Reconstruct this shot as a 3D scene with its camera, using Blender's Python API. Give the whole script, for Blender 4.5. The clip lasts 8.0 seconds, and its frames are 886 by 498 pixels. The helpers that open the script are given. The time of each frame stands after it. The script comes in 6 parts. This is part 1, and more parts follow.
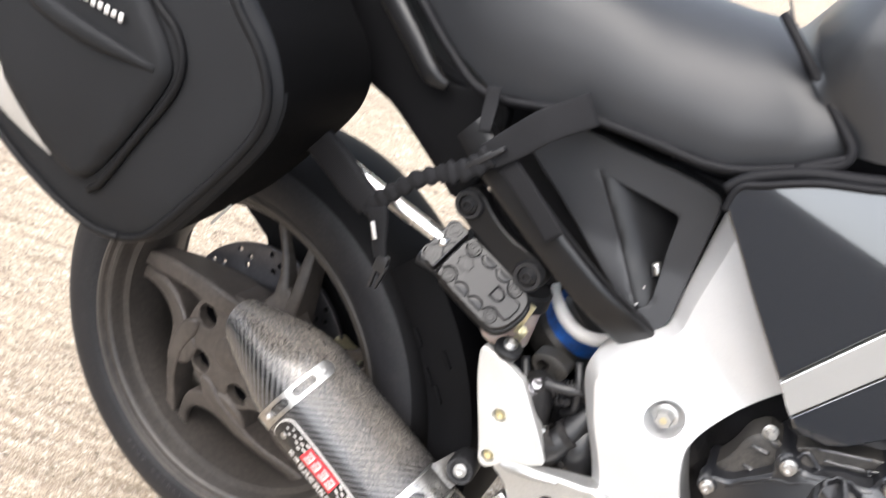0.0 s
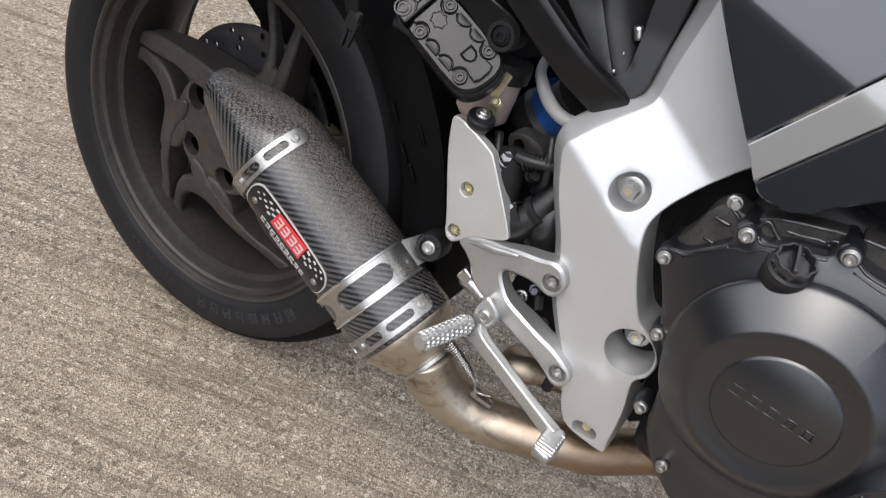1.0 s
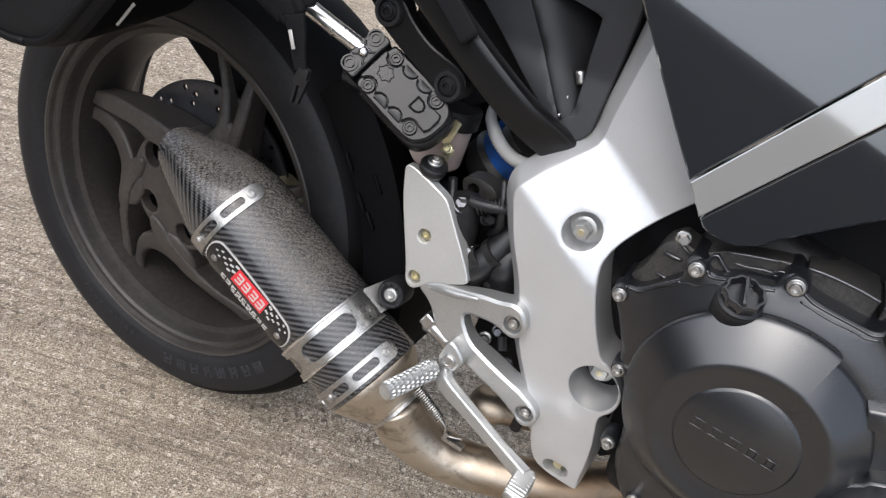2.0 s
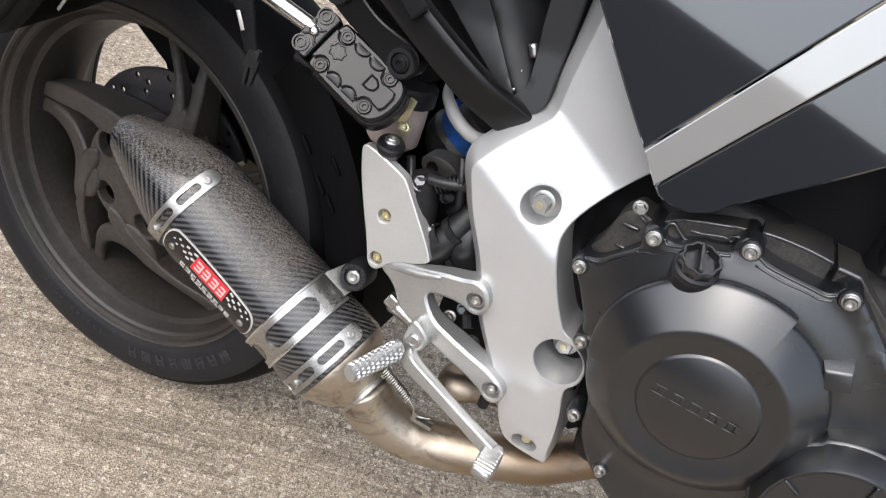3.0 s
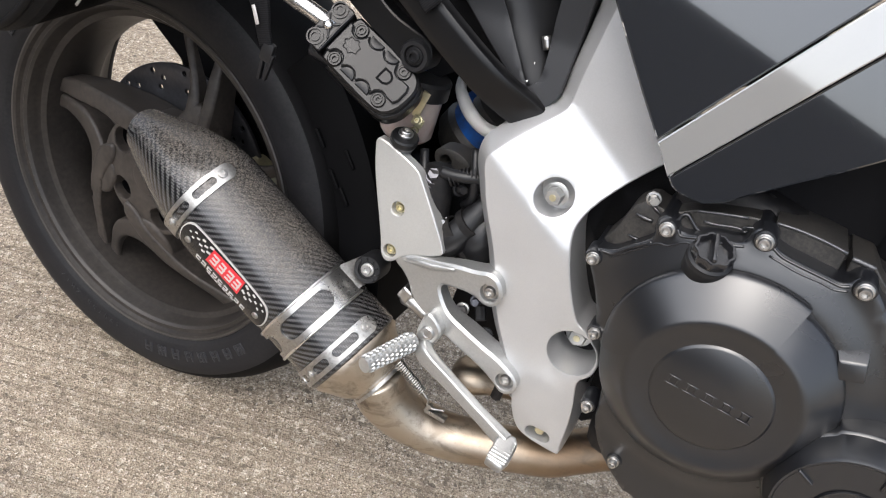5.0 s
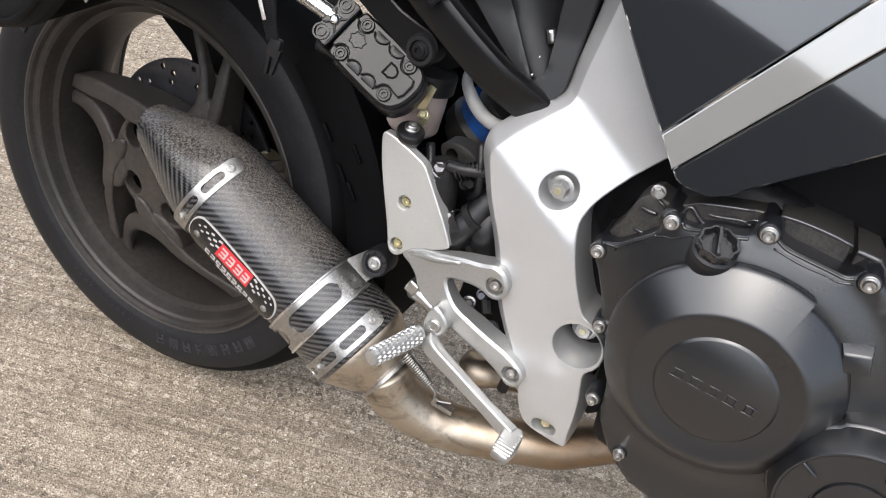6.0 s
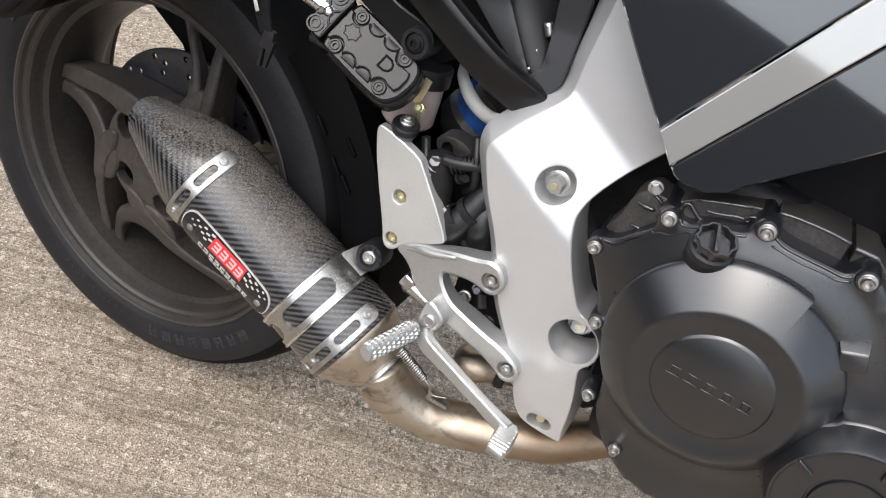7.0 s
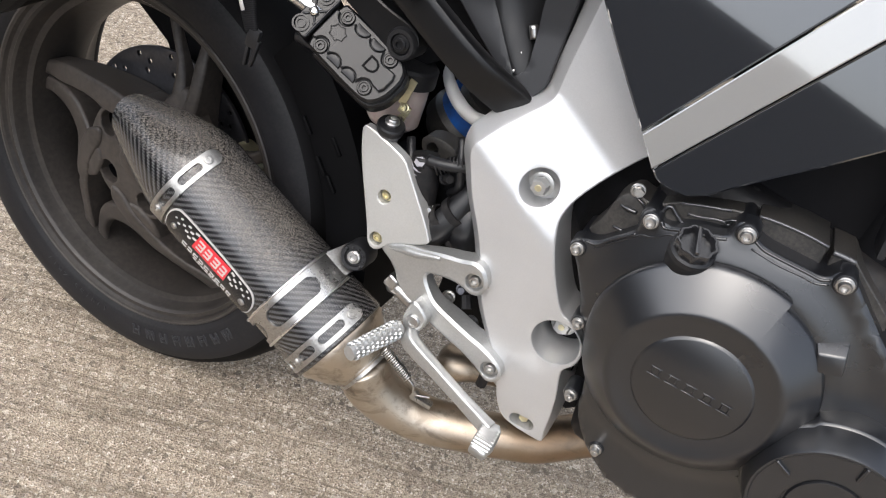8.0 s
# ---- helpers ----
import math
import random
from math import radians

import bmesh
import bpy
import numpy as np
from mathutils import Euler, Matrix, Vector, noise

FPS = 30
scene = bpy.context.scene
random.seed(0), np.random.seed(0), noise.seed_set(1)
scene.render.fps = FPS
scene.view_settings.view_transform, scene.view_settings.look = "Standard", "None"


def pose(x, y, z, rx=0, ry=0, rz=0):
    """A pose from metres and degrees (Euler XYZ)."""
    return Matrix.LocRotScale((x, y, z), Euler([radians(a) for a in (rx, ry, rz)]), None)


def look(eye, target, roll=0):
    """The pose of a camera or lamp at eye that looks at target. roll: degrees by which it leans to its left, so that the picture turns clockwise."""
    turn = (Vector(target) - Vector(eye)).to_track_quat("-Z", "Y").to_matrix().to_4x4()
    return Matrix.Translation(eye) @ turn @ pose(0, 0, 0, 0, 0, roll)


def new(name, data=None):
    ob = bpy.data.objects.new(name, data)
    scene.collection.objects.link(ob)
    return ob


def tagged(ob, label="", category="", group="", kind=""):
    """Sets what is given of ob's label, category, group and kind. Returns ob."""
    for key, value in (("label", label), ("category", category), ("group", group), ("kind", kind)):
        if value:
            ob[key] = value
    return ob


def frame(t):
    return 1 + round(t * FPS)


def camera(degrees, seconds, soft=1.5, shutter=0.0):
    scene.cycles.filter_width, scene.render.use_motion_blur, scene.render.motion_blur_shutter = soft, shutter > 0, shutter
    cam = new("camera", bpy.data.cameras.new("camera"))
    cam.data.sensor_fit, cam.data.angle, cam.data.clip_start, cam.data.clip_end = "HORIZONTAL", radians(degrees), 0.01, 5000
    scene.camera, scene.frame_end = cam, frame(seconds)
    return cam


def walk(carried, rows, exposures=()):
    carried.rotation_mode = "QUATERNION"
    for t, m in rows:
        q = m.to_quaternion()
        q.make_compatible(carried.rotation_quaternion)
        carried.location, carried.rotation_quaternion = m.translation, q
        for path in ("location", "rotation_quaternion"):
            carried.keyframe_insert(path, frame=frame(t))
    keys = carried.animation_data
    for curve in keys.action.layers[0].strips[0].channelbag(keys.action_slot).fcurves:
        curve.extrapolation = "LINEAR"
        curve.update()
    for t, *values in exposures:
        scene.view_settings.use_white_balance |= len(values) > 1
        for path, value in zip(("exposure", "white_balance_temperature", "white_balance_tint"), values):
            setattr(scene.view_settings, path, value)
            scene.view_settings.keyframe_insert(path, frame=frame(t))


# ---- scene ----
# ------------------------------------------------------------------ camera
cam = camera(60.5, 8.0, soft=1.15, shutter=0.35)
ROWS = [
    (0.0, 0.4972, -0.5894, 1.0709, 55.08, -12.09, 30.54),
    (0.1, 0.4946, -0.5857, 1.0633, 53.19, -11.81, 32.07),
    (0.2, 0.4941, -0.5833, 1.0574, 51.48, -11.67, 33.69),
    (0.3, 0.5010, -0.5807, 1.0500, 49.86, -12.04, 34.58),
    (0.4, 0.5188, -0.5826, 1.0326, 49.29, -12.45, 35.51),
    (0.5, 0.5400, -0.5829, 1.0183, 48.51, -12.82, 35.83),
    (0.6, 0.5614, -0.5833, 1.0076, 47.51, -13.10, 35.99),
    (0.8, 0.5865, -0.5808, 0.9993, 46.08, -13.28, 35.83),
    (1.0, 0.6015, -0.5854, 0.9939, 44.73, -12.88, 35.42),
    (1.2, 0.6046, -0.5908, 0.9898, 44.78, -12.69, 34.96),
    (1.5, 0.5992, -0.5802, 1.0112, 45.63, -11.94, 34.23),
    (2.0, 0.6066, -0.5728, 1.0136, 47.72, -11.79, 31.64),
    (2.2, 0.6095, -0.5638, 1.0129, 47.70, -11.78, 30.86),
    (3.3, 0.6211, -0.5685, 1.0076, 47.13, -11.54, 28.51),
    (3.5, 0.6193, -0.5682, 1.0100, 47.02, -11.62, 28.75),
    (4.0, 0.6163, -0.5687, 1.0115, 46.95, -11.48, 29.01),
    (4.5, 0.6153, -0.5701, 1.0102, 46.84, -11.33, 29.06),
    (4.7, 0.6186, -0.5733, 1.0064, 47.05, -11.19, 29.09),
    (5.8, 0.6243, -0.5744, 1.0115, 46.36, -10.29, 29.88),
    (6.0, 0.6282, -0.5742, 1.0104, 46.42, -10.21, 29.93),
    (6.5, 0.6247, -0.5701, 1.0104, 46.05, -10.59, 29.91),
    (7.0, 0.6221, -0.5677, 1.0109, 45.57, -10.63, 29.64),
    (7.5, 0.6228, -0.5693, 1.0137, 45.61, -10.82, 29.27),
    (8.0, 0.6240, -0.5671, 1.0149, 45.52, -11.57, 29.18),
]
EXPOSURES = [(0.0, 0.93, 6500, 10), (0.3, 0.58, 6450, 10), (0.6, 0.04, 6380, 10), (1.0, -0.30, 6330, 10), (1.6, -0.36, 6250, 10), (2.2, -0.09, 6250, 10), (3.3, 0.01, 6380, 10), (8.0, 0.0, 6400, 10)]
walk(cam, [(t, pose(x, y, z, rx, ry, rz)) for t, x, y, z, rx, ry, rz in ROWS], EXPOSURES)

# ------------------------------------------------------------------ daylight
SUN_UP, SUN_TURN = 62.0, 194.0
world = bpy.data.worlds.new("overcast_sky")
scene.world = world
world.use_nodes = True
wn = world.node_tree
sky = wn.nodes.new("ShaderNodeTexSky")
sky.sky_type = "NISHITA"
sky.sun_disc = False
sky.sun_elevation, sky.sun_rotation = radians(SUN_UP), radians(SUN_TURN)
sky.air_density, sky.dust_density, sky.ozone_density = 1.0, 4.0, 1.0
soften = wn.nodes.new("ShaderNodeHueSaturation")
soften.inputs["Saturation"].default_value = 0.5
wn.links.new(sky.outputs[0], soften.inputs["Color"])
wn.links.new(soften.outputs[0], wn.nodes["Background"].inputs[0])
wn.nodes["Background"].inputs[1].default_value = 0.33

sun = new("sun", bpy.data.lights.new("sun", "SUN"))
sun.data.energy, sun.data.angle, sun.data.color = 1.9, radians(92), (1.0, 0.98, 0.945)
az, el = radians(SUN_TURN), radians(SUN_UP)
sun_dir = Vector((math.sin(az) * math.cos(el), math.cos(az) * math.cos(el), math.sin(el)))
sun.matrix_world = look(sun_dir * 20, (0, 0, 0))

# ------------------------------------------------------------------ materials
class Mat:
    """A node material with a short way to add and link nodes."""

    def __init__(self, name, color=(0.5, 0.5, 0.5), rough=0.5, metal=0.0, coat=0.0, spec=0.5):
        self.m = bpy.data.materials.new(name)
        self.m.use_nodes = True
        self.t = self.m.node_tree
        self.b = self.t.nodes["Principled BSDF"]
        self.set("Base Color", (*color, 1)), self.set("Roughness", rough), self.set("Metallic", metal)
        self.set("Coat Weight", coat), self.set("Specular IOR Level", spec)
        self.coords = self.node("ShaderNodeTexCoord")
        self.set("Coat Roughness", 0.07)

    def set(self, key, value):
        if isinstance(value, bpy.types.NodeSocket):
            self.t.links.new(value, self.b.inputs[key])
        else:
            self.b.inputs[key].default_value = value

    def node(self, kind, **inputs):
        n = self.t.nodes.new(kind)
        for key, value in inputs.items():
            self.plug(n, key.replace("_", " "), value)
        return n

    def plug(self, n, key, value):
        if isinstance(value, bpy.types.NodeSocket):
            self.t.links.new(value, n.inputs[key])
        else:
            n.inputs[key].default_value = value

    def stretch(self, scale=(1, 1, 1), turn=(0, 0, 0), uv=False):
        turned = self.node("ShaderNodeMapping", Vector=self.coords.outputs["UV" if uv else "Object"], Rotation=[radians(a) for a in turn]).outputs[0]
        return self.node("ShaderNodeMapping", Vector=turned, Scale=scale).outputs[0]

    def noise(self, scale, detail=4.0, rough=0.55, vector=None, distort=0.0):
        return self.node("ShaderNodeTexNoise", Vector=vector or self.coords.outputs["Object"], Scale=scale, Detail=detail,
                         Roughness=rough, Distortion=distort).outputs["Fac"]

    def cells(self, scale, vector=None, feature="F1", out="Distance"):
        n = self.node("ShaderNodeTexVoronoi", Vector=vector or self.coords.outputs["Object"], Scale=scale)
        n.feature = feature
        return n.outputs[out]

    def math(self, op, a, b=0.0, c=0.0):
        n = self.t.nodes.new("ShaderNodeMath")
        n.operation = op
        for i, v in enumerate((a, b, c)):
            if isinstance(v, bpy.types.NodeSocket):
                self.t.links.new(v, n.inputs[i])
            else:
                n.inputs[i].default_value = v
        return n.outputs[0]

    def ramp(self, fac, *stops):
        n = self.node("ShaderNodeValToRGB", Fac=fac)
        els = n.color_ramp.elements
        while len(els) < len(stops):
            els.new(0.5)
        for e, (p, c) in zip(els, stops):
            e.position = p
            e.color = (c, c, c, 1) if isinstance(c, (int, float)) else (*c, 1)
        return n.outputs["Color"]

    def mix(self, fac, a, b, how="MIX"):
        n = self.t.nodes.new("ShaderNodeMix")
        n.data_type, n.blend_type = "RGBA", how
        for i, v in ((0, fac), (6, a), (7, b)):
            if isinstance(v, bpy.types.NodeSocket):
                self.t.links.new(v, n.inputs[i])
            else:
                n.inputs[i].default_value = v if i == 0 else (*v, 1)
        return n.outputs[2]

    def bump(self, height, strength=0.3, depth=0.001, below=None):
        n = self.node("ShaderNodeBump", Height=height, Strength=strength, Distance=depth)
        if below:
            self.t.links.new(below, n.inputs["Normal"])
        self.set("Normal", n.outputs[0])
        return n.outputs[0]

    def up(self):
        """How far the surface faces the sky, 0 to 1: where dust can settle."""
        g = self.node("ShaderNodeNewGeometry")
        s = self.node("ShaderNodeSeparateXYZ", Vector=g.outputs["Normal"])
        return s.outputs["Z"]


def plain(name, color, rough, metal=0.0, coat=0.0, vary=0.25, grain=90.0, relief=0.15, depth=0.0004, spec=0.5, rough_vary=0.12):
    """Paint, plastic, rubber or metal with grain, blotches and uneven gloss."""
    m = Mat(name, color, rough, metal, coat, spec)
    big, fine = m.noise(9.0, 5.0), m.noise(grain, 4.0)
    both = m.math("ADD", m.math("MULTIPLY", big, 0.6), m.math("MULTIPLY", fine, 0.4))
    dark, light = [c * (1 - vary) for c in color], [min(1, c * (1 + vary)) for c in color]
    m.set("Base Color", m.ramp(both, (0.3, dark), (0.7, light)))
    m.set("Roughness", m.math("ADD", m.math("MULTIPLY", big, 2 * rough_vary), rough - rough_vary))
    m.bump(fine, relief, depth)
    return m


def dusty(name, color, rough, dust=(0.16, 0.14, 0.12), amount=0.5, grain=120.0, metal=0.0, spec=0.5, coat=0.0):
    """A dark finish on which road dust has settled in patches."""
    m = Mat(name, color, rough, metal, coat, spec)
    patch = m.math("MULTIPLY", m.noise(14.0, 6.0, 0.65), m.noise(grain, 3.0))
    where = m.math("MULTIPLY", m.ramp(patch, (0.16, 0.0), (0.42, 1.0)), amount)
    m.set("Base Color", m.mix(where, color, dust))
    m.set("Roughness", m.math("ADD", rough, m.math("MULTIPLY", where, 0.35)))
    m.bump(m.noise(grain * 2, 3.0), 0.12, 0.0003)
    return m


def concrete_material():
    """Broom-finished concrete, worn so that sand and small stones show."""
    m = Mat("exposed_concrete", rough=0.88, spec=0.3)
    broom = m.noise(1.0, 5.0, 0.65, m.stretch((8.0, 235.0, 1.0), (0, 0, -19)), 0.4)
    groove = m.noise(1.0, 2.0, 0.5, m.stretch((1.6, 42.0, 1.0), (0, 0, -19)), 0.3)
    cloud, mid, grit = m.noise(2.3, 5.0), m.noise(95.0, 5.0, 0.75), m.noise(520.0, 2.0, 0.6)
    small = m.node("ShaderNodeSeparateColor", Color=m.cells(390.0, out="Color"))
    large = m.node("ShaderNodeSeparateColor", Color=m.cells(150.0, out="Color"))
    base = m.ramp(m.math("ADD", m.math("MULTIPLY", broom, 0.52), m.math("MULTIPLY", mid, 0.48)),
                  (0.32, (0.105, 0.082, 0.060)), (0.5, (0.33, 0.278, 0.212)), (0.68, (0.62, 0.54, 0.43)))
    sand = m.ramp(small.outputs[1], (0.0, (0.050, 0.041, 0.034)), (0.30, (0.25, 0.205, 0.155)), (0.70, (0.50, 0.43, 0.34)), (0.92, (0.66, 0.60, 0.51)), (1.0, (0.90, 0.86, 0.78)))
    base = m.mix(m.ramp(small.outputs[0], (0.30, 0.0), (0.44, 0.72)), base, sand)
    stone = m.ramp(large.outputs[1], (0.0, (0.07, 0.058, 0.048)), (0.45, (0.24, 0.20, 0.16)), (1.0, (0.72, 0.66, 0.56)))
    base = m.mix(m.ramp(large.outputs[0], (0.86, 0.0), (0.88, 0.8)), base, stone)
    base = m.mix(m.ramp(cloud, (0.40, 0.0), (0.65, 0.25)), base, (0.44, 0.375, 0.285))
    base = m.mix(m.ramp(groove, (0.36, 0.30), (0.50, 0.0)), base, (0.13, 0.108, 0.082))
    line = m.ramp(m.noise(1.0, 3.0, 0.5, m.stretch((1.1, 30.0, 1.0), (0, 0, -19)), 0.25), (0.470, 0.0), (0.491, 0.45), (0.512, 0.0))
    base = m.mix(line, base, (0.10, 0.083, 0.062))
    mottle = m.ramp(m.noise(34.0, 5.0, 0.65), (0.36, (0.30, 0.30, 0.30)), (0.64, (0.70, 0.70, 0.70)))
    base = m.mix(0.16, base, mottle, "OVERLAY")
    base = m.mix(1.0, base, (0.985, 0.955, 0.938), "MULTIPLY")
    m.set("Base Color", m.mix(0.5, base, m.ramp(grit, (0.32, (0.12, 0.12, 0.12)), (0.68, (0.88, 0.88, 0.88))), "OVERLAY"))
    h = m.math("ADD", m.math("ADD", broom, m.math("MULTIPLY", groove, 1.5)), m.math("MULTIPLY", m.cells(390.0), 0.9))
    first = m.bump(h, 1.0, 0.003)
    m.bump(m.math("ADD", grit, mid), 0.7, 0.0018, first)
    return m.m


def carbon_material():
    """Twill carbon cloth under clear coat, with dried grit on what faces the sky."""
    m = Mat("carbon_fibre", rough=0.32, coat=0.6)
    m.set("Coat Roughness", 0.12)
    sep = m.node("ShaderNodeSeparateXYZ", Vector=m.stretch((480.0, 480.0, 1.0), uv=True))
    u, v = sep.outputs[0], sep.outputs[1]
    step = m.math("FLOORED_MODULO", m.math("ADD", m.math("FLOOR", u), m.math("FLOOR", v)), 4.0)
    warp = m.math("LESS_THAN", step, 1.5)
    fu, fv = m.math("FRACT", u), m.math("FRACT", v)
    arch_u, arch_v = m.math("SINE", m.math("MULTIPLY", fu, 3.1416)), m.math("SINE", m.math("MULTIPLY", fv, 3.1416))
    arch = m.math("ADD", m.math("MULTIPLY", warp, arch_u), m.math("MULTIPLY", m.math("SUBTRACT", 1.0, warp), arch_v))
    dash = m.math("MULTIPLY", warp, m.ramp(arch_u, (0.25, 0.0), (0.85, 1.0)))
    cloth = m.mix(dash, (0.006, 0.006, 0.007), (0.085, 0.084, 0.084))
    facing = m.up()
    sep_o = m.node("ShaderNodeSeparateXYZ", Vector=m.coords.outputs["Object"])
    clean = m.ramp(sep_o.outputs[0], (0.295, 1.0), (0.33, 0.08))
    spots = m.noise(640.0, 4.0, 0.75, m.stretch((0.42, 1.0, 1.25), (0, 40, 0)), 0.6)
    fine = m.noise(1300.0, 2.0, 0.6)
    zone = m.ramp(m.math("ADD", m.math("MULTIPLY", facing, 0.70), m.math("MULTIPLY", m.noise(13.0, 6.0, 0.7), 0.42)), (0.62, 0.0), (0.92, 1.0))
    where = m.math("MULTIPLY", m.math("MULTIPLY", zone, clean), m.ramp(m.math("ADD", spots, m.math("MULTIPLY", fine, 0.25)), (0.625, 0.03), (0.70, 1.0)))
    m.set("Base Color", m.mix(where, m.mix(m.math("MULTIPLY", m.math("MULTIPLY", zone, clean), 0.55), cloth, (0.048, 0.042, 0.036)), m.ramp(fine, (0.35, (0.13, 0.112, 0.092)), (0.65, (0.42, 0.365, 0.305)))))
    m.set("Roughness", m.math("ADD", 0.26, m.math("MULTIPLY", where, 0.55)))
    m.set("Coat Weight", m.math("SUBTRACT", 0.6, m.math("MULTIPLY", where, 0.6)))
    first = m.bump(arch, 0.25, 0.0004)
    m.bump(m.math("MULTIPLY", where, spots), 0.7, 0.0014, first)
    return m.m


def steel_pipe_material():
    """Stainless exhaust tube, browned by heat towards the engine, with rub marks."""
    m = Mat("heated_steel", rough=0.3, metal=1.0)
    sep = m.node("ShaderNodeSeparateXYZ", Vector=m.coords.outputs["Object"])
    along = m.math("ADD", m.math("MULTIPLY", m.math("SUBTRACT", sep.outputs[0], 0.40), 3.4), m.math("MULTIPLY", m.math("SUBTRACT", m.noise(11.0), 0.5), 0.9))
    tint = m.ramp(along, (0.05, (0.50, 0.44, 0.36)), (0.36, (0.44, 0.38, 0.31)), (0.66, (0.30, 0.225, 0.155)), (1.0, (0.20, 0.125, 0.075)))
    film = m.ramp(m.noise(26.0, 5.0, 0.65), (0.50, 0.0), (0.75, 0.40))
    rub = m.ramp(m.noise(1.0, 4.0, 0.6, m.stretch((14.0, 60.0, 60.0), (0, 12, 0)), 0.6), (0.52, 0.0), (0.66, 0.55))
    soot = m.ramp(m.noise(38.0, 6.0, 0.7), (0.56, 0.0), (0.70, 0.6))
    coat = m.mix(film, tint, (0.215, 0.165, 0.12))
    m.set("Base Color", m.mix(soot, m.mix(rub, coat, (0.16, 0.13, 0.10)), (0.10, 0.085, 0.07)))
    m.set("Roughness", m.ramp(m.noise(30.0, 6.0), (0.3, 0.34), (0.75, 0.56)))
    m.bump(m.noise(200.0, 3.0), 0.08, 0.0003)
    return m.m


def webbing_material():
    m = Mat("nylon_webbing", rough=0.75, spec=0.15)
    sep = m.node("ShaderNodeSeparateXYZ", Vector=m.stretch((1.0, 1.0, 1.0), uv=True))
    rib = m.math("ADD", m.math("MULTIPLY", m.math("SINE", m.math("MULTIPLY", sep.outputs[1], 3600.0)), 0.5), 0.5)
    m.set("Base Color", m.mix(rib, (0.003, 0.003, 0.0035), (0.012, 0.012, 0.0135)))
    m.bump(rib, 0.3, 0.0005)
    return m.m


CONCRETE = concrete_material()
CARBON = carbon_material()
PIPE = steel_pipe_material()
WEBBING = webbing_material()
# paler than the rim: the lit flange edge is put into the colour
RIMEDGE = dusty("lit_rim_edge", (0.030, 0.027, 0.025), 0.36, (0.075, 0.065, 0.056), 0.5, 60.0, spec=0.45).m
TYRE = dusty("tyre_rubber", (0.0082, 0.0083, 0.0098), 0.55, (0.050, 0.047, 0.046), 0.24, 260.0, spec=0.24).m
# darker copy of the tyre rubber, with the shade under the tail in it
TREADSHADE = dusty("shaded_tread_rubber", (0.0032, 0.0032, 0.0037), 0.66, (0.022, 0.020, 0.018), 0.10, 260.0, spec=0.08).m
LETTER = plain("moulded_rubber", (0.024, 0.024, 0.027), 0.5, relief=0.05, spec=0.25).m
WHEEL = dusty("black_wheel_paint", (0.033, 0.0285, 0.0255), 0.42, (0.125, 0.105, 0.090), 0.40, 150.0, spec=0.35).m
RIM = dusty("black_rim_paint", (0.019, 0.0168, 0.0152), 0.40, (0.085, 0.072, 0.062), 0.30, 150.0, spec=0.35).m
DISC = plain("brake_disc_steel", (0.10, 0.10, 0.11), 0.35, 0.9, grain=200.0).m
SILVER = plain("silver_paint", (0.50, 0.50, 0.50), 0.29, 0.52, coat=0.1, vary=0.09, grain=900.0, relief=0.03, depth=0.0002, rough_vary=0.04).m
CAST = plain("cast_aluminium", (0.46, 0.46, 0.45), 0.40, 0.80, vary=0.16, grain=420.0, relief=0.16, depth=0.0003, rough_vary=0.10).m
STRIPE = plain("silver_stripe", (0.42, 0.415, 0.40), 0.06, 0.55, coat=0.9, vary=0.02, grain=700.0, relief=0.0, rough_vary=0.01)
STRIPE.set("Coat IOR", 1.7), STRIPE.set("Coat Roughness", 0.02)
STRIPE = STRIPE.m
POLISHED = dusty("dull_steel", (0.50, 0.49, 0.47), 0.27, (0.13, 0.112, 0.094), 0.55, 320.0, metal=0.97).m
CHROME = plain("bright_steel", (0.80, 0.79, 0.77), 0.27, 1.0, vary=0.05, relief=0.02).m
BOLT = plain("zinc_bolt", (0.50, 0.49, 0.475), 0.34, 1.0, vary=0.25, grain=300.0).m
BRASSY = plain("yellow_zinc", (0.62, 0.57, 0.38), 0.36, 0.85, vary=0.2, grain=300.0).m
HEEL = plain("brushed_aluminium", (0.49, 0.485, 0.465), 0.40, 0.55, vary=0.10, grain=500.0, relief=0.10, depth=0.0003, rough_vary=0.08).m
FAIRING = plain("satin_black_paint", (0.011, 0.012, 0.0145), 0.05, 0.0, coat=1.0, vary=0.08, grain=500.0, relief=0.0, depth=0.0001, rough_vary=0.01, spec=1.0)
FAIRING.set("Coat IOR", 1.8), FAIRING.set("Coat Roughness", 0.02)
FAIRING = FAIRING.m
PLASTIC = plain("moulded_black_plastic", (0.014, 0.0145, 0.0165), 0.42, vary=0.2, grain=700.0, relief=0.12, depth=0.0002, spec=0.45).m
# pale grey that paints the lit edge lines of the crankcase
CASEEDGE = plain("lit_case_edge", (0.10, 0.10, 0.105), 0.30, 0.5, vary=0.3, grain=300.0, relief=0.05, spec=0.5).m
COVER = plain("engine_black_paint", (0.0068, 0.0072, 0.0088), 0.285, vary=0.16, grain=650.0, relief=0.06, depth=0.0002, spec=1.0, rough_vary=0.04).m
GRIME = dusty("grimy_black_metal", (0.006, 0.006, 0.007), 0.5, (0.055, 0.047, 0.039), 0.30, 180.0, spec=0.25).m
DUSTY = dusty("dusty_black_casting", (0.0125, 0.0122, 0.0120), 0.42, (0.075, 0.067, 0.058), 0.60, 420.0, spec=0.5).m
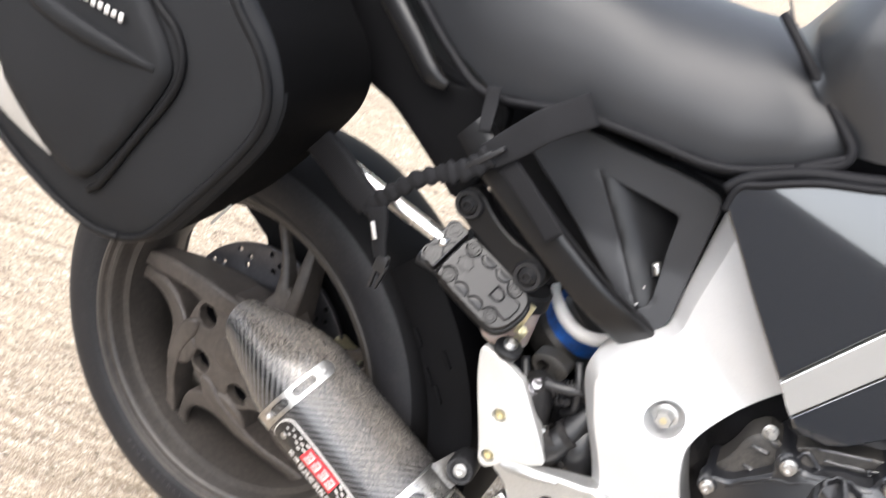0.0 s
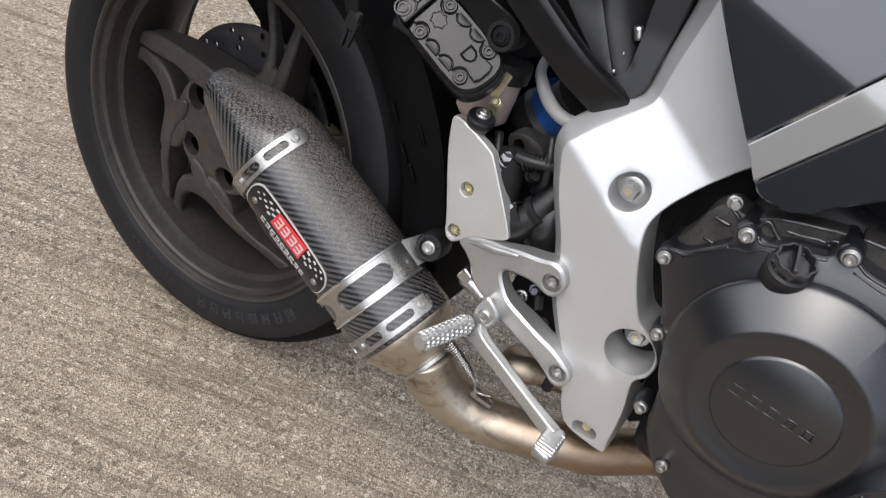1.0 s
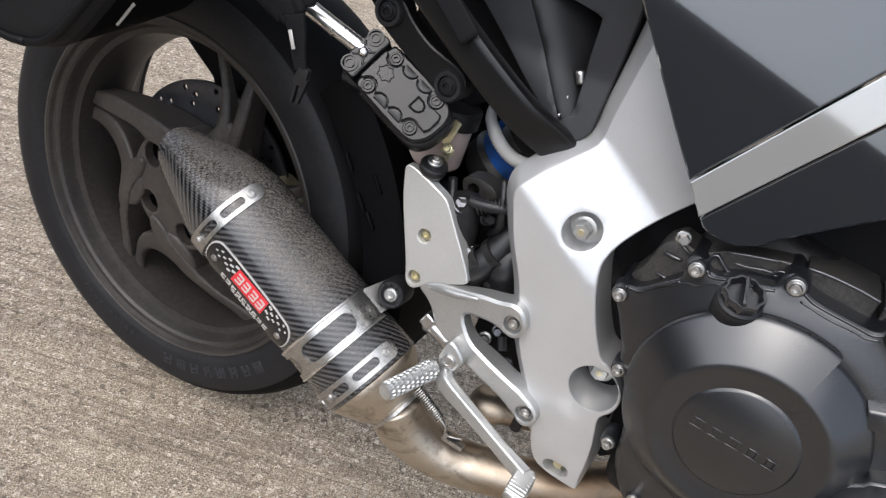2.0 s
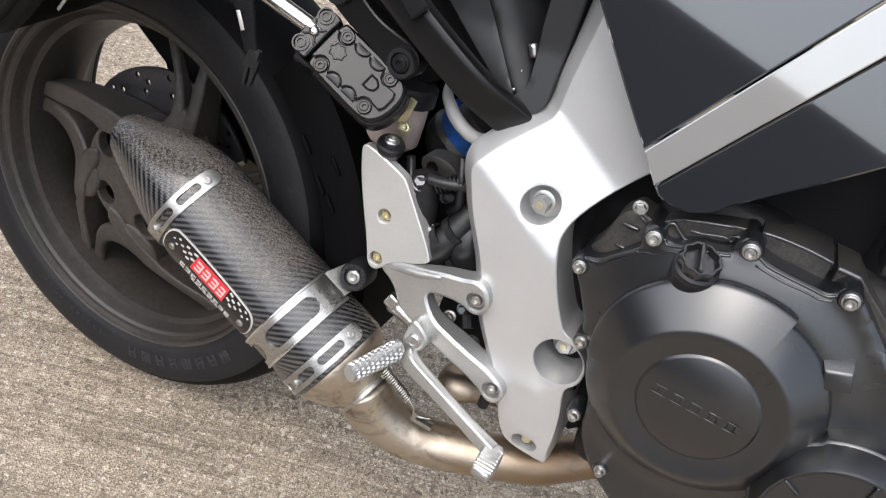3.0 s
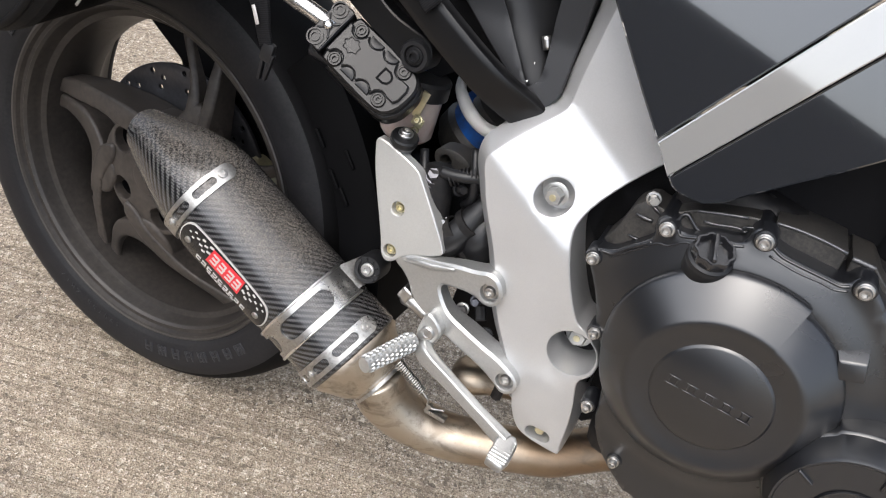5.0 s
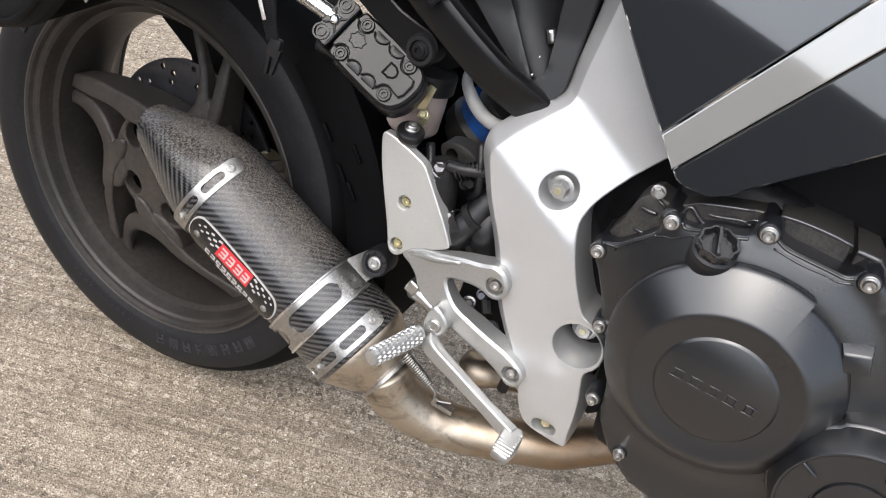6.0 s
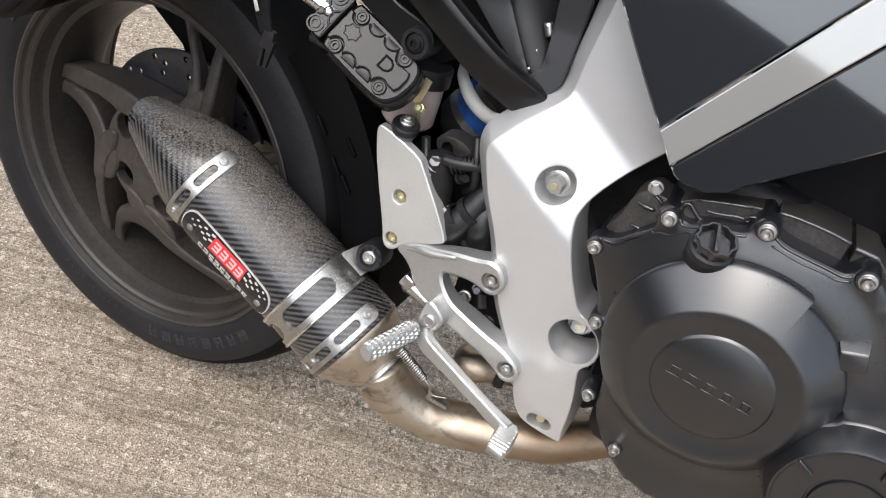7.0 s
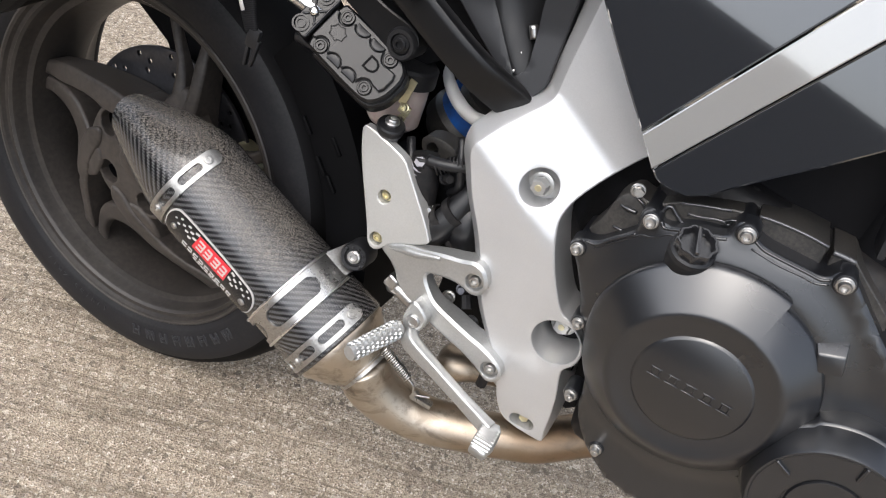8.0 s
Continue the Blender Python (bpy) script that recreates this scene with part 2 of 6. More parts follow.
# darker than the other plastics; shade round the wheel is in this colour
HUGGER = plain("near_black_plastic", (0.0024, 0.0024, 0.0028), 0.6, vary=0.3, grain=400.0, relief=0.1, depth=0.0002, spec=0.07).m
RUBBER = plain("black_rubber", (0.010, 0.010, 0.011), 0.42, vary=0.3, spec=0.4).m
# near-black for seams, and for sheets that paint shade into gaps
VOID = plain("near_black_fill", (0.005, 0.005, 0.006), 0.6, vary=0.3, spec=0.15).m
SEAT = plain("seat_vinyl", (0.0135, 0.0142, 0.016), 0.46, vary=0.15, grain=900.0, relief=0.30, depth=0.0003, spec=0.42).m
TANK = plain("satin_grey_paint", (0.015, 0.016, 0.018), 0.38, vary=0.12, grain=700.0, relief=0.05, depth=0.0002, spec=0.6).m
# a quarter as bright as the nylon of the pannier's front
GUSSET = plain("dark_gusset_nylon", (0.0020, 0.0019, 0.0020), 0.7, vary=0.3, grain=1400.0, relief=0.5, depth=0.0004, spec=0.05).m
FABRIC = plain("pannier_nylon", (0.0080, 0.0083, 0.0092), 0.65, vary=0.25, grain=1400.0, relief=0.5, depth=0.0004, spec=0.18).m
GREYCLOTH = plain("grey_fabric", (0.24, 0.225, 0.205), 0.7, grain=1200.0, relief=0.4).m
BLOCK = plain("anodised_black", (0.0045, 0.0045, 0.005), 0.34, 0.0, vary=0.15, grain=600.0, relief=0.06, depth=0.0002, spec=0.36).m
# paler copy of the block's black, for the peg face and small fittings
BLOCKTOP = plain("paler_anodised", (0.010, 0.010, 0.011), 0.30, 0.0, vary=0.12, grain=600.0, relief=0.06, depth=0.0002, spec=0.30).m
GLOSS = plain("glossy_black_plastic", (0.014, 0.014, 0.0155), 0.18, vary=0.15, grain=500.0, relief=0.03, spec=0.8).m
BLUE = dusty("blue_anodised", (0.012, 0.13, 0.52), 0.38, (0.045, 0.045, 0.047), 0.95, 60.0, metal=0.3).m
MILKY = Mat("milky_plastic", (0.62, 0.52, 0.47), 0.4)
MILKY.set("Subsurface Weight", 0.2), MILKY.set("Subsurface Radius", (0.01, 0.006, 0.005))
MILKY.set("Base Color", MILKY.ramp(MILKY.noise(30.0), (0.3, (0.30, 0.235, 0.21)), (0.7, (0.45, 0.38, 0.345))))
MILKY = MILKY.m
WHITEHOSE = plain("white_hose", (0.68, 0.67, 0.65), 0.45, vary=0.08).m
GREYRUB = plain("grey_rubber", (0.10, 0.10, 0.10), 0.6).m
RED = plain("red_enamel", (0.55, 0.025, 0.035), 0.35, vary=0.15).m
BADGE = plain("black_badge", (0.010, 0.010, 0.011), 0.25, vary=0.2).m
MARK = plain("silver_print", (0.52, 0.50, 0.48), 0.40, 0.2, vary=0.08).m
ZIP = plain("piping_cord", (0.004, 0.004, 0.0045), 0.6, spec=0.15).m
WALLPAINT = plain("wall_render", (0.085, 0.084, 0.082), 0.85, vary=0.12, grain=40.0).m
JOINT = plain("joint_filler", (0.03, 0.028, 0.025), 0.9).m

# ------------------------------------------------------------------ mesh helpers
from mathutils.geometry import delaunay_2d_cdt


def part(name, bm, material, parent=None, label="", smooth=None):
    """Link a bmesh as one mesh object under a thing or a part."""
    bmesh.ops.remove_doubles(bm, verts=bm.verts, dist=1e-6)
    bmesh.ops.recalc_face_normals(bm, faces=bm.faces)
    me = bpy.data.meshes.new(name)
    bm.to_mesh(me)
    bm.free()
    me.materials.append(material)
    me.shade_smooth()
    if smooth:
        me.set_sharp_from_angle(angle=radians(smooth))
    ob = new(name, me)
    if parent:
        ob.parent = parent
    return tagged(ob, label)


def open_part(name, bm, material, parent=None, label="", sharp=35):
    return part(name, bm, material, parent, label, sharp)


def round_off(pts, times=2, keep=0.25):
    """Cut the corners of a closed outline, again and again."""
    for _ in range(times):
        out = []
        for i, a in enumerate(pts):
            b = pts[(i + 1) % len(pts)]
            out.append((a[0] + (b[0] - a[0]) * keep, a[1] + (b[1] - a[1]) * keep))
            out.append((b[0] + (a[0] - b[0]) * keep, b[1] + (a[1] - b[1]) * keep))
        pts = out
    return pts


def ring2(cx, cz, r, n=24, rz=None):
    return [(cx + r * math.cos(2 * math.pi * i / n), cz + (rz or r) * math.sin(2 * math.pi * i / n)) for i in range(n)]


def slot2(ax, az, bx, bz, r, n=8):
    """The outline of a slot with round ends, from a to b."""
    a0 = math.atan2(bz - az, bx - ax)
    out = [(bx + r * math.cos(a0 - math.pi / 2 + math.pi * i / n), bz + r * math.sin(a0 - math.pi / 2 + math.pi * i / n)) for i in range(n + 1)]
    out += [(ax + r * math.cos(a0 + math.pi / 2 + math.pi * i / n), az + r * math.sin(a0 + math.pi / 2 + math.pi * i / n)) for i in range(n + 1)]
    return out


def area2(pts):
    return 0.5 * sum(a[0] * b[1] - b[0] * a[1] for a, b in zip(pts, pts[1:] + pts[:1]))


def shrink(pts, d):
    """Move a closed outline inwards by d."""
    s = 1 if area2(pts) > 0 else -1
    out = []
    for i, p in enumerate(pts):
        a, b = Vector(pts[i - 1]), Vector(pts[(i + 1) % len(pts)])
        e, g = (Vector(p) - a), (b - Vector(p))
        if e.length < 1e-9 or g.length < 1e-9:
            out.append(p)
            continue
        e.normalize(), g.normalize()
        n1, n2 = Vector((-e.y, e.x)) * s, Vector((-g.y, g.x)) * s
        m = n1 + n2
        m = m / max(m.length_squared / 2, 0.35)
        out.append((p[0] + m.x * d, p[1] + m.y * d))
    return out


def denser(pts, step):
    out = []
    for i, a in enumerate(pts):
        b = pts[(i + 1) % len(pts)]
        n = max(1, int(math.dist(a, b) / step))
        out += [(a[0] + (b[0] - a[0]) * k / n, a[1] + (b[1] - a[1]) * k / n) for k in range(n)]
    return out


def inside(p, poly):
    x, z = p
    c = False
    for (x1, z1), (x2, z2) in zip(poly, poly[1:] + poly[:1]):
        if (z1 > z) != (z2 > z) and x < (x2 - x1) * (z - z1) / (z2 - z1) + x1:
            c = not c
    return c


def gap(p, segs):
    """Distance of p from the nearest of many segments (arrays a, b)."""
    a, ab, l2 = segs
    ap = np.array(p) - a
    t = np.clip((ap * ab).sum(1) / l2, 0, 1)
    return float(np.sqrt((((ap - ab * t[:, None]) ** 2).sum(1)).min()))


def relief(bm, outline, front, back, holes=(), edge=0.004, grid=0.008, floor=None, rim=0.0012, bevel=False):
    """A plate in the x-z plane that shows its front towards -y. front: a depth, or a function of (x, z); back: the depth behind. Its rim is rounded off over edge, or cut off flat (bevel), that of a hole over rim; holes go through to the back, or to the depth floor."""
    depth = front if callable(front) else (lambda x, z: front)
    loops = [denser(list(outline), grid * 1.2)] + [denser(list(h), grid) for h in holes]
    pts, every, around, creases = [], [], [], []
    for k, loop in enumerate(loops):
        lap = [loop]
        for f in (0.3, 1.0):
            inner = shrink(loop, edge * f) if k == 0 else shrink(loop, -rim * f)
            lap.append(inner)
        for j, ring in enumerate(lap):
            base = len(pts)
            pts += ring
            if j == 2 and k == 0 and bevel:
                creases += [(base + i, base + (i + 1) % len(ring)) for i in range(len(ring))]
            if j == 0:
                (every if k == 0 else around).extend([(base + i, base + (i + 1) % len(ring)) for i in range(len(ring))])
    def arrays(pairs):
        a, b = np.array([pts[i] for i, _ in pairs]), np.array([pts[j] for _, j in pairs])
        return (a, b - a, np.maximum(((b - a) ** 2).sum(1), 1e-12))
    seg = arrays(every)
    seg_holes = arrays(around) if around else None
    xs, zs = [p[0] for p in outline], [p[1] for p in outline]
    nx, nz = int((max(xs) - min(xs)) / grid) + 1, int((max(zs) - min(zs)) / grid) + 1
    for i in range(nx + 1):
        for j in range(nz + 1):
            p = (min(xs) + (i + 0.5 * (j % 2)) * grid, min(zs) + j * grid)
            if inside(p, outline) and gap(p, seg) > max(edge * 1.25, grid * 0.6) and (not around or gap(p, seg_holes) > max(rim * 1.3, grid * 0.5)):
                pts.append(p)
    vs, _, fs, *_ = delaunay_2d_cdt([Vector(p) for p in pts], every + around + creases, [], 0, 1e-7)
    made = []
    for v in vs:
        d = gap((v.x, v.y), seg)
        drop = 0.0
        if d < edge:
            drop = (edge - d) * 0.8 if bevel else edge - math.sqrt(max(edge * edge - (edge - d) ** 2, 0))
        h = gap((v.x, v.y), seg_holes) if around else 1.0
        if h < rim:
            drop = max(drop, rim - math.sqrt(max(rim * rim - (rim - h) ** 2, 0)))
        made.append(bm.verts.new((v.x, depth(v.x, v.y) + drop, v.y)))
    for f in fs:
        c = (sum(vs[i].x for i in f) / len(f), sum(vs[i].y for i in f) / len(f))
        if inside(c, outline) and not any(inside(c, h) for h in holes):
            try:
                bm.faces.new([made[i] for i in f])
            except ValueError:
                pass
    for k, loop in enumerate(loops):
        deep = back if k == 0 or floor is None else (floor[k - 1] if isinstance(floor, (list, tuple)) else floor)
        e = (edge * 0.8 if bevel else edge) if k == 0 else rim
        top = [bm.verts.new((x, depth(x, z) + e, z)) for x, z in loop]
        low = [bm.verts.new((x, max(deep, depth(x, z) + e + 0.0005), z)) for x, z in loop]
        for i in range(len(loop)):
            j = (i + 1) % len(loop)
            bm.faces.new((top[i], top[j], low[j], low[i]))
        if k and floor is not None:
            bm.faces.new(low)
    if not holes:
        bm.faces.new([bm.verts.new((x, max(back, depth(x, z) + edge + 0.0005), z)) for x, z in loops[0]])
    return bm


def spline(pts, per=6):
    """Points on a smooth curve through pts."""
    p = [Vector(q) for q in pts]
    p = [p[0] * 2 - p[1]] + p + [p[-1] * 2 - p[-2]]
    out = []
    for i in range(1, len(p) - 2):
        for k in range(per):
            t = k / per
            out.append(0.5 * (2 * p[i] + (p[i + 1] - p[i - 1]) * t + (2 * p[i - 1] - 5 * p[i] + 4 * p[i + 1] - p[i + 2]) * t * t
                              + (3 * p[i] - p[i - 1] - 3 * p[i + 1] + p[i + 2]) * t ** 3))
    out.append(p[-2])
    return out


def sweep(bm, pts, radius, segs=14, per=6, flat=1.0, up=(0, -1, 0), square=2.0, ends=True, girth=None):
    """A rod along a smooth curve. radius: one, or one for each of pts; flat: thickness towards up as a share of the width; square: 2 round, more is boxier."""
    line = spline(pts, per) if per > 1 else [Vector(p) for p in pts]
    rad = radius if isinstance(radius, (list, tuple)) else [radius] * len(pts)
    n = len(line)
    uv = bm.loops.layers.uv.verify()
    rings, length, lens = [], 0.0, []
    for i, c in enumerate(line):
        t = (line[min(i + 1, n - 1)] - line[max(i - 1, 0)]).normalized()
        u = Vector(up)
        u = (u - t * u.dot(t))
        if u.length < 1e-3:
            u = t.orthogonal()
        u.normalize()
        s = t.cross(u)
        k = i / max(n - 1, 1) * (len(rad) - 1)
        lo = min(int(k), len(rad) - 2) if len(rad) > 1 else 0
        r = rad[lo] + (rad[min(lo + 1, len(rad) - 1)] - rad[lo]) * (k - lo)
        if i:
            length += (c - line[i - 1]).length
        lens.append(length)
        ring = []
        for j in range(segs):
            a = 2 * math.pi * (j + 0.5) / segs
            ca, sa = math.cos(a), math.sin(a)
            px = math.copysign(abs(ca) ** (2 / square), ca)
            py = math.copysign(abs(sa) ** (2 / square), sa)
            ring.append(bm.verts.new(c + s * (px * r) + u * (py * r * flat)))
        rings.append((ring, r))
    for i in range(n - 1):
        for j in range(segs):
            q = (j + 1) % segs
            f = bm.faces.new((rings[i][0][j], rings[i][0][q], rings[i + 1][0][q], rings[i + 1][0][j]))
            r = girth or rings[i][1]
            for loop, (jj, ii) in zip(f.loops, ((j, i), (j + 1, i), (j + 1, i + 1), (j, i + 1))):
                loop[uv].uv = (jj / segs * 2 * math.pi * r, lens[ii])
    if ends:
        bm.faces.new(rings[0][0]), bm.faces.new(rings[-1][0])
    return bm


def lathe(bm, profile, at, axis=(0, -1, 0), segs=40, squash=None, closed=False):
    """Turn a profile of (radius, height) round an axis that starts at at. squash: a function of the angle and height that scales the radius."""
    ax = Vector(axis).normalized()
    s = Vector((0, 0, 1)) if abs(ax.z) < 0.9 else Vector((1, 0, 0))
    s = (s - ax * s.dot(ax)).normalized()
    w = ax.cross(s)
    uv = bm.loops.layers.uv.verify()
    rings = []
    at = Vector(at)
    for r, h in profile:
        if r < 1e-6:
            rings.append([bm.verts.new(at + ax * h)])
            continue
        ring = []
        for j in range(segs):
            a = 2 * math.pi * j / segs
            k = squash(a, h) if squash else 1.0
            ring.append(bm.verts.new(at + ax * h + (s * math.cos(a) + w * math.sin(a)) * r * k))
        rings.append(ring)
    big = max(r for r, _ in profile)
    pairs = list(zip(range(len(rings) - 1), range(1, len(rings))))
    if closed:
        pairs.append((len(rings) - 1, 0))
    v = 0.0
    for i, k in pairs:
        a, b = rings[i], rings[k]
        dv = math.dist(profile[i], profile[k])
        for j in range(segs):
            q = (j + 1) % segs
            if len(a) == 1 and len(b) == 1:
                continue
            if len(a) == 1:
                f = bm.faces.new((a[0], b[j], b[q]))
                co = ((j, v), (j, v + dv), (j + 1, v + dv))
            elif len(b) == 1:
                f = bm.faces.new((a[j], a[q], b[0]))
                co = ((j, v), (j + 1, v), (j, v + dv))
            else:
                f = bm.faces.new((a[j], a[q], b[q], b[j]))
                co = ((j, v), (j + 1, v), (j + 1, v + dv), (j, v + dv))
            for loop, (jj, vv) in zip(f.loops, co):
                loop[uv].uv = (jj / segs * 2 * math.pi * big, vv)
        v += dv
    return bm


def brick(bm, centre, size, turn=(0, 0, 0), bevel=0.002, steps=2):
    """A box with rounded edges."""
    b = bmesh.new()
    bmesh.ops.create_cube(b, size=1.0)
    bmesh.ops.scale(b, vec=size, verts=b.verts)
    if bevel:
        bmesh.ops.bevel(b, geom=b.edges[:], offset=bevel, segments=steps, profile=0.6, affect="EDGES")
    b.transform(pose(*centre, *turn))
    me = bpy.data.meshes.new("piece")
    b.to_mesh(me)
    b.free()
    bm.from_mesh(me)
    bpy.data.meshes.remove(me)
    return bm


def wedge(bm, centre, up, long, base, top, tall, slide=0.0, bevel=0.002):
    """A block that tapers from base (width, length) to top over its height along up; slide moves the top along its length."""
    w = Vector(up).normalized()
    v = Vector(long)
    v = (v - w * v.dot(w)).normalized()
    u = v.cross(w)
    b = bmesh.new()
    c = Vector(centre)
    low = [b.verts.new(c + u * (sx * base[0] / 2) + v * (sy * base[1] / 2)) for sx, sy in ((-1, -1), (1, -1), (1, 1), (-1, 1))]
    high = [b.verts.new(c + w * tall + u * (sx * top[0] / 2) + v * (sy * top[1] / 2 + slide)) for sx, sy in ((-1, -1), (1, -1), (1, 1), (-1, 1))]
    b.faces.new(low[::-1]), b.faces.new(high)
    for i in range(4):
        j = (i + 1) % 4
        b.faces.new((low[i], low[j], high[j], high[i]))
    if bevel:
        bmesh.ops.bevel(b, geom=b.edges[:], offset=bevel, segments=2, profile=0.6, affect="EDGES")
    me = bpy.data.meshes.new("piece")
    b.to_mesh(me)
    b.free()
    bm.from_mesh(me)
    bpy.data.meshes.remove(me)
    return bm


def loft(bm, sections, ends=True):
    """Skin over rows of points, each row a cross-section with the same count."""
    rows = [[bm.verts.new(p) for p in s] for s in sections]
    for a, b in zip(rows, rows[1:]):
        for i in range(len(a) - 1):
            bm.faces.new((a[i], a[i + 1], b[i + 1], b[i]))
    if ends:
        bm.faces.new(rows[0]), bm.faces.new(rows[-1])
    return bm


def bolt(parent, at, r=0.008, material=None, axis=(0, -1, 0), tall=0.006, kind="socket", name="bolt"):
    """A flanged bolt: a washer face and a head with a hexagon or a socket."""
    bm = bmesh.new()
    lathe(bm, [(0, 0), (r, 0), (r, 0.0012), (r * 0.93, 0.0018), (r * 0.7, 0.002)], at, axis, 24)
    if kind == "hex":
        lathe(bm, [(r * 0.72, 0.0015), (r * 0.72, tall * 0.85), (r * 0.62, tall), (0, tall)], at, axis, 6)
    else:
        lathe(bm, [(r * 0.72, 0.0015), (r * 0.72, tall * 0.8), (r * 0.62, tall), (r * 0.40, tall), (r * 0.36, tall * 0.45), (0, tall * 0.45)], at, axis, 18)
    return open_part(name, bm, material or BOLT, parent)

# ------------------------------------------------------------------ ground and closing walls
def build_ground():
    """One concrete sheet to the horizon, with a filled joint between two slabs."""
    bm = bmesh.new()
    a, b = Vector((0.214, 4.867, 0)), Vector((0.059, 5.781, 0))
    d = (b - a).normalized()
    n = Vector((d.y, -d.x, 0))
    mid = a - d * a.dot(d)
    far, half = 400.0, 0.011
    stops = [-far, -40, -8, -3, -1, 0, 1, 3, 8, 40, far]
    cross = [-far, -60, -12, -6, -3, -1.5, -half - 0.004, -half, half, half + 0.004, 1.5, 6, 60, far]
    grid = []
    for s in stops:
        row = []
        for c in cross:
            z = -0.012 if abs(c) <= half else 0.0
            p = mid + d * s + n * c
            row.append(bm.verts.new((p.x, p.y, z)))
        grid.append(row)
    for r0, r1 in zip(grid, grid[1:]):
        for i in range(len(cross) - 1):
            bm.faces.new((r0[i], r0[i + 1], r1[i + 1], r1[i]))
    ground = open_part("ground", bm, CONCRETE, None, "", 20)
    tagged(ground, "beige-grey broom-finished concrete with exposed aggregate", "ground", kind="structure")
    strip = bmesh.new()
    q = [mid - d * 60 - n * half, mid + d * 60 - n * half, mid + d * 60 + n * half, mid - d * 60 + n * half]
    strip.faces.new([strip.verts.new((p.x, p.y, -0.008)) for p in q])
    joint = part("joint_filler", strip, JOINT, ground)
    return ground


def build_wall(name, x, y, length, height, turn, thick=0.2):
    bm = bmesh.new()
    brick(bm, (0, 0, height / 2), (length, thick, height), bevel=0.01)
    ob = open_part(name, bm, WALLPAINT)
    ob.matrix_world = pose(x, y, 0, 0, 0, turn)
    return tagged(ob, "plain grey rendered wall facing the motorcycle", "wall", kind="structure")


build_ground()
build_wall("wall_south", -2.01, -3.26, 20.0, 1.94, -50.4)

# ------------------------------------------------------------------ the motorcycle, leaning on its side stand
LEAN = 11.6
bike = new("motorcycle")
bike.matrix_world = pose(0, 0, 0.004, -LEAN, 0, 0)
tagged(bike, "black motorcycle with silver frame plates leaning on its stand", "motorcycle")
AXLE = Vector((0, 0, 0.316))


def polar(r, deg, y):
    return (r * math.cos(radians(deg)), y, AXLE.z + r * math.sin(radians(deg)))


def build_wheel():
    pockets = [ring2(0.060 * math.cos(radians(a)), AXLE.z + 0.060 * math.sin(radians(a)), 0.0170, 28) for a in (147, 220, 293, 2, 63)]
    bm = relief(bmesh.new(), ring2(0, AXLE.z, 0.0835, 60), lambda x, z: -0.0735 + 0.16 * max(0.0, math.hypot(x, z - AXLE.z) - 0.045), -0.02, pockets, edge=0.0030, grid=0.007, floor=-0.042, rim=0.0020)
    lathe(bm, [(0.024, 0.070), (0.024, 0.0760), (0.022, 0.0772), (0.0, 0.0772)], AXLE, (0, -1, 0), 40)
    wheel = open_part("rear_wheel", bm, WHEEL, bike, "matte black cast wheel with dusty curved spokes")
    # tyre
    half = [(-0.078, 0.222), (-0.086, 0.230), (-0.0915, 0.240), (-0.0925, 0.2415), (-0.0935, 0.250), (-0.0955, 0.262), (-0.0945, 0.276), (-0.0905, 0.2865),
            (-0.082, 0.2965), (-0.064, 0.3065), (-0.042, 0.3125), (-0.02, 0.3155), (0.0, 0.3165)]
    prof = [(r, -y) for y, r in half] + [(max(r, 0.239), y) for y, r in half[-2::-1]]
    bm = lathe(bmesh.new(), prof, AXLE, (0, -1, 0), 120)
    tyre = part("tyre", bm, TYRE, wheel, "worn black road tyre with raised sidewall lettering")
    # tread faces take the darker copy that carries their shade
    tyre.data.materials.append(TREADSHADE)
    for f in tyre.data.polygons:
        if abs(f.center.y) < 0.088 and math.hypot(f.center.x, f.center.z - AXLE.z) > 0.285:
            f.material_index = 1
    # rim with a stepped flange
    half = [(-0.080, 0.2235), (-0.0845, 0.2330), (-0.0880, 0.2330), (-0.0892, 0.2305), (-0.0875, 0.2270), (-0.0825, 0.2245), (-0.0815, 0.2200), (-0.0775, 0.2172),
            (-0.066, 0.2150), (-0.060, 0.2120), (-0.0565, 0.2045), (-0.04, 0.2000), (-0.02, 0.196), (0.0, 0.195)]
    far = [(0.02, 0.1965), (0.034, 0.206), (0.050, 0.2210), (0.066, 0.2310), (0.080, 0.2380), (0.0885, 0.2410), (0.0880, 0.2440), (0.0840, 0.2440), (0.070, 0.2370)]
    prof = [(r, -y) for y, r in half] + [(r, -y) for y, r in far] + [(0.214, -0.04), (0.207, 0.04)]
    bm = lathe(bmesh.new(), prof, AXLE, (0, -1, 0), 120, closed=True)
    open_part("rim", bm, RIM, wheel, "", 30)

    # pale lips that paint the lit lines of the rim flange
    bm = lathe(bmesh.new(), [(0.2285, 0.0872), (0.2300, 0.0895), (0.2325, 0.0895), (0.2338, 0.0878), (0.2325, 0.0865)], AXLE, (0, -1, 0), 120, closed=True)
    open_part("rim_lip", bm, RIMEDGE, wheel)
    bm = lathe(bmesh.new(), [(0.2170, 0.0775), (0.2195, 0.0815), (0.2206, 0.0812), (0.2190, 0.0770)], AXLE, (0, -1, 0), 120, closed=True)
    open_part("rim_lip", bm, RIMEDGE, wheel)
    # dished arms, with arches that bow in towards the hub between them
    def y_web(x, z):
        r = math.hypot(x, z - AXLE.z)
        return -0.075 + 0.28 * max(0, min(r, 0.21) - 0.08)
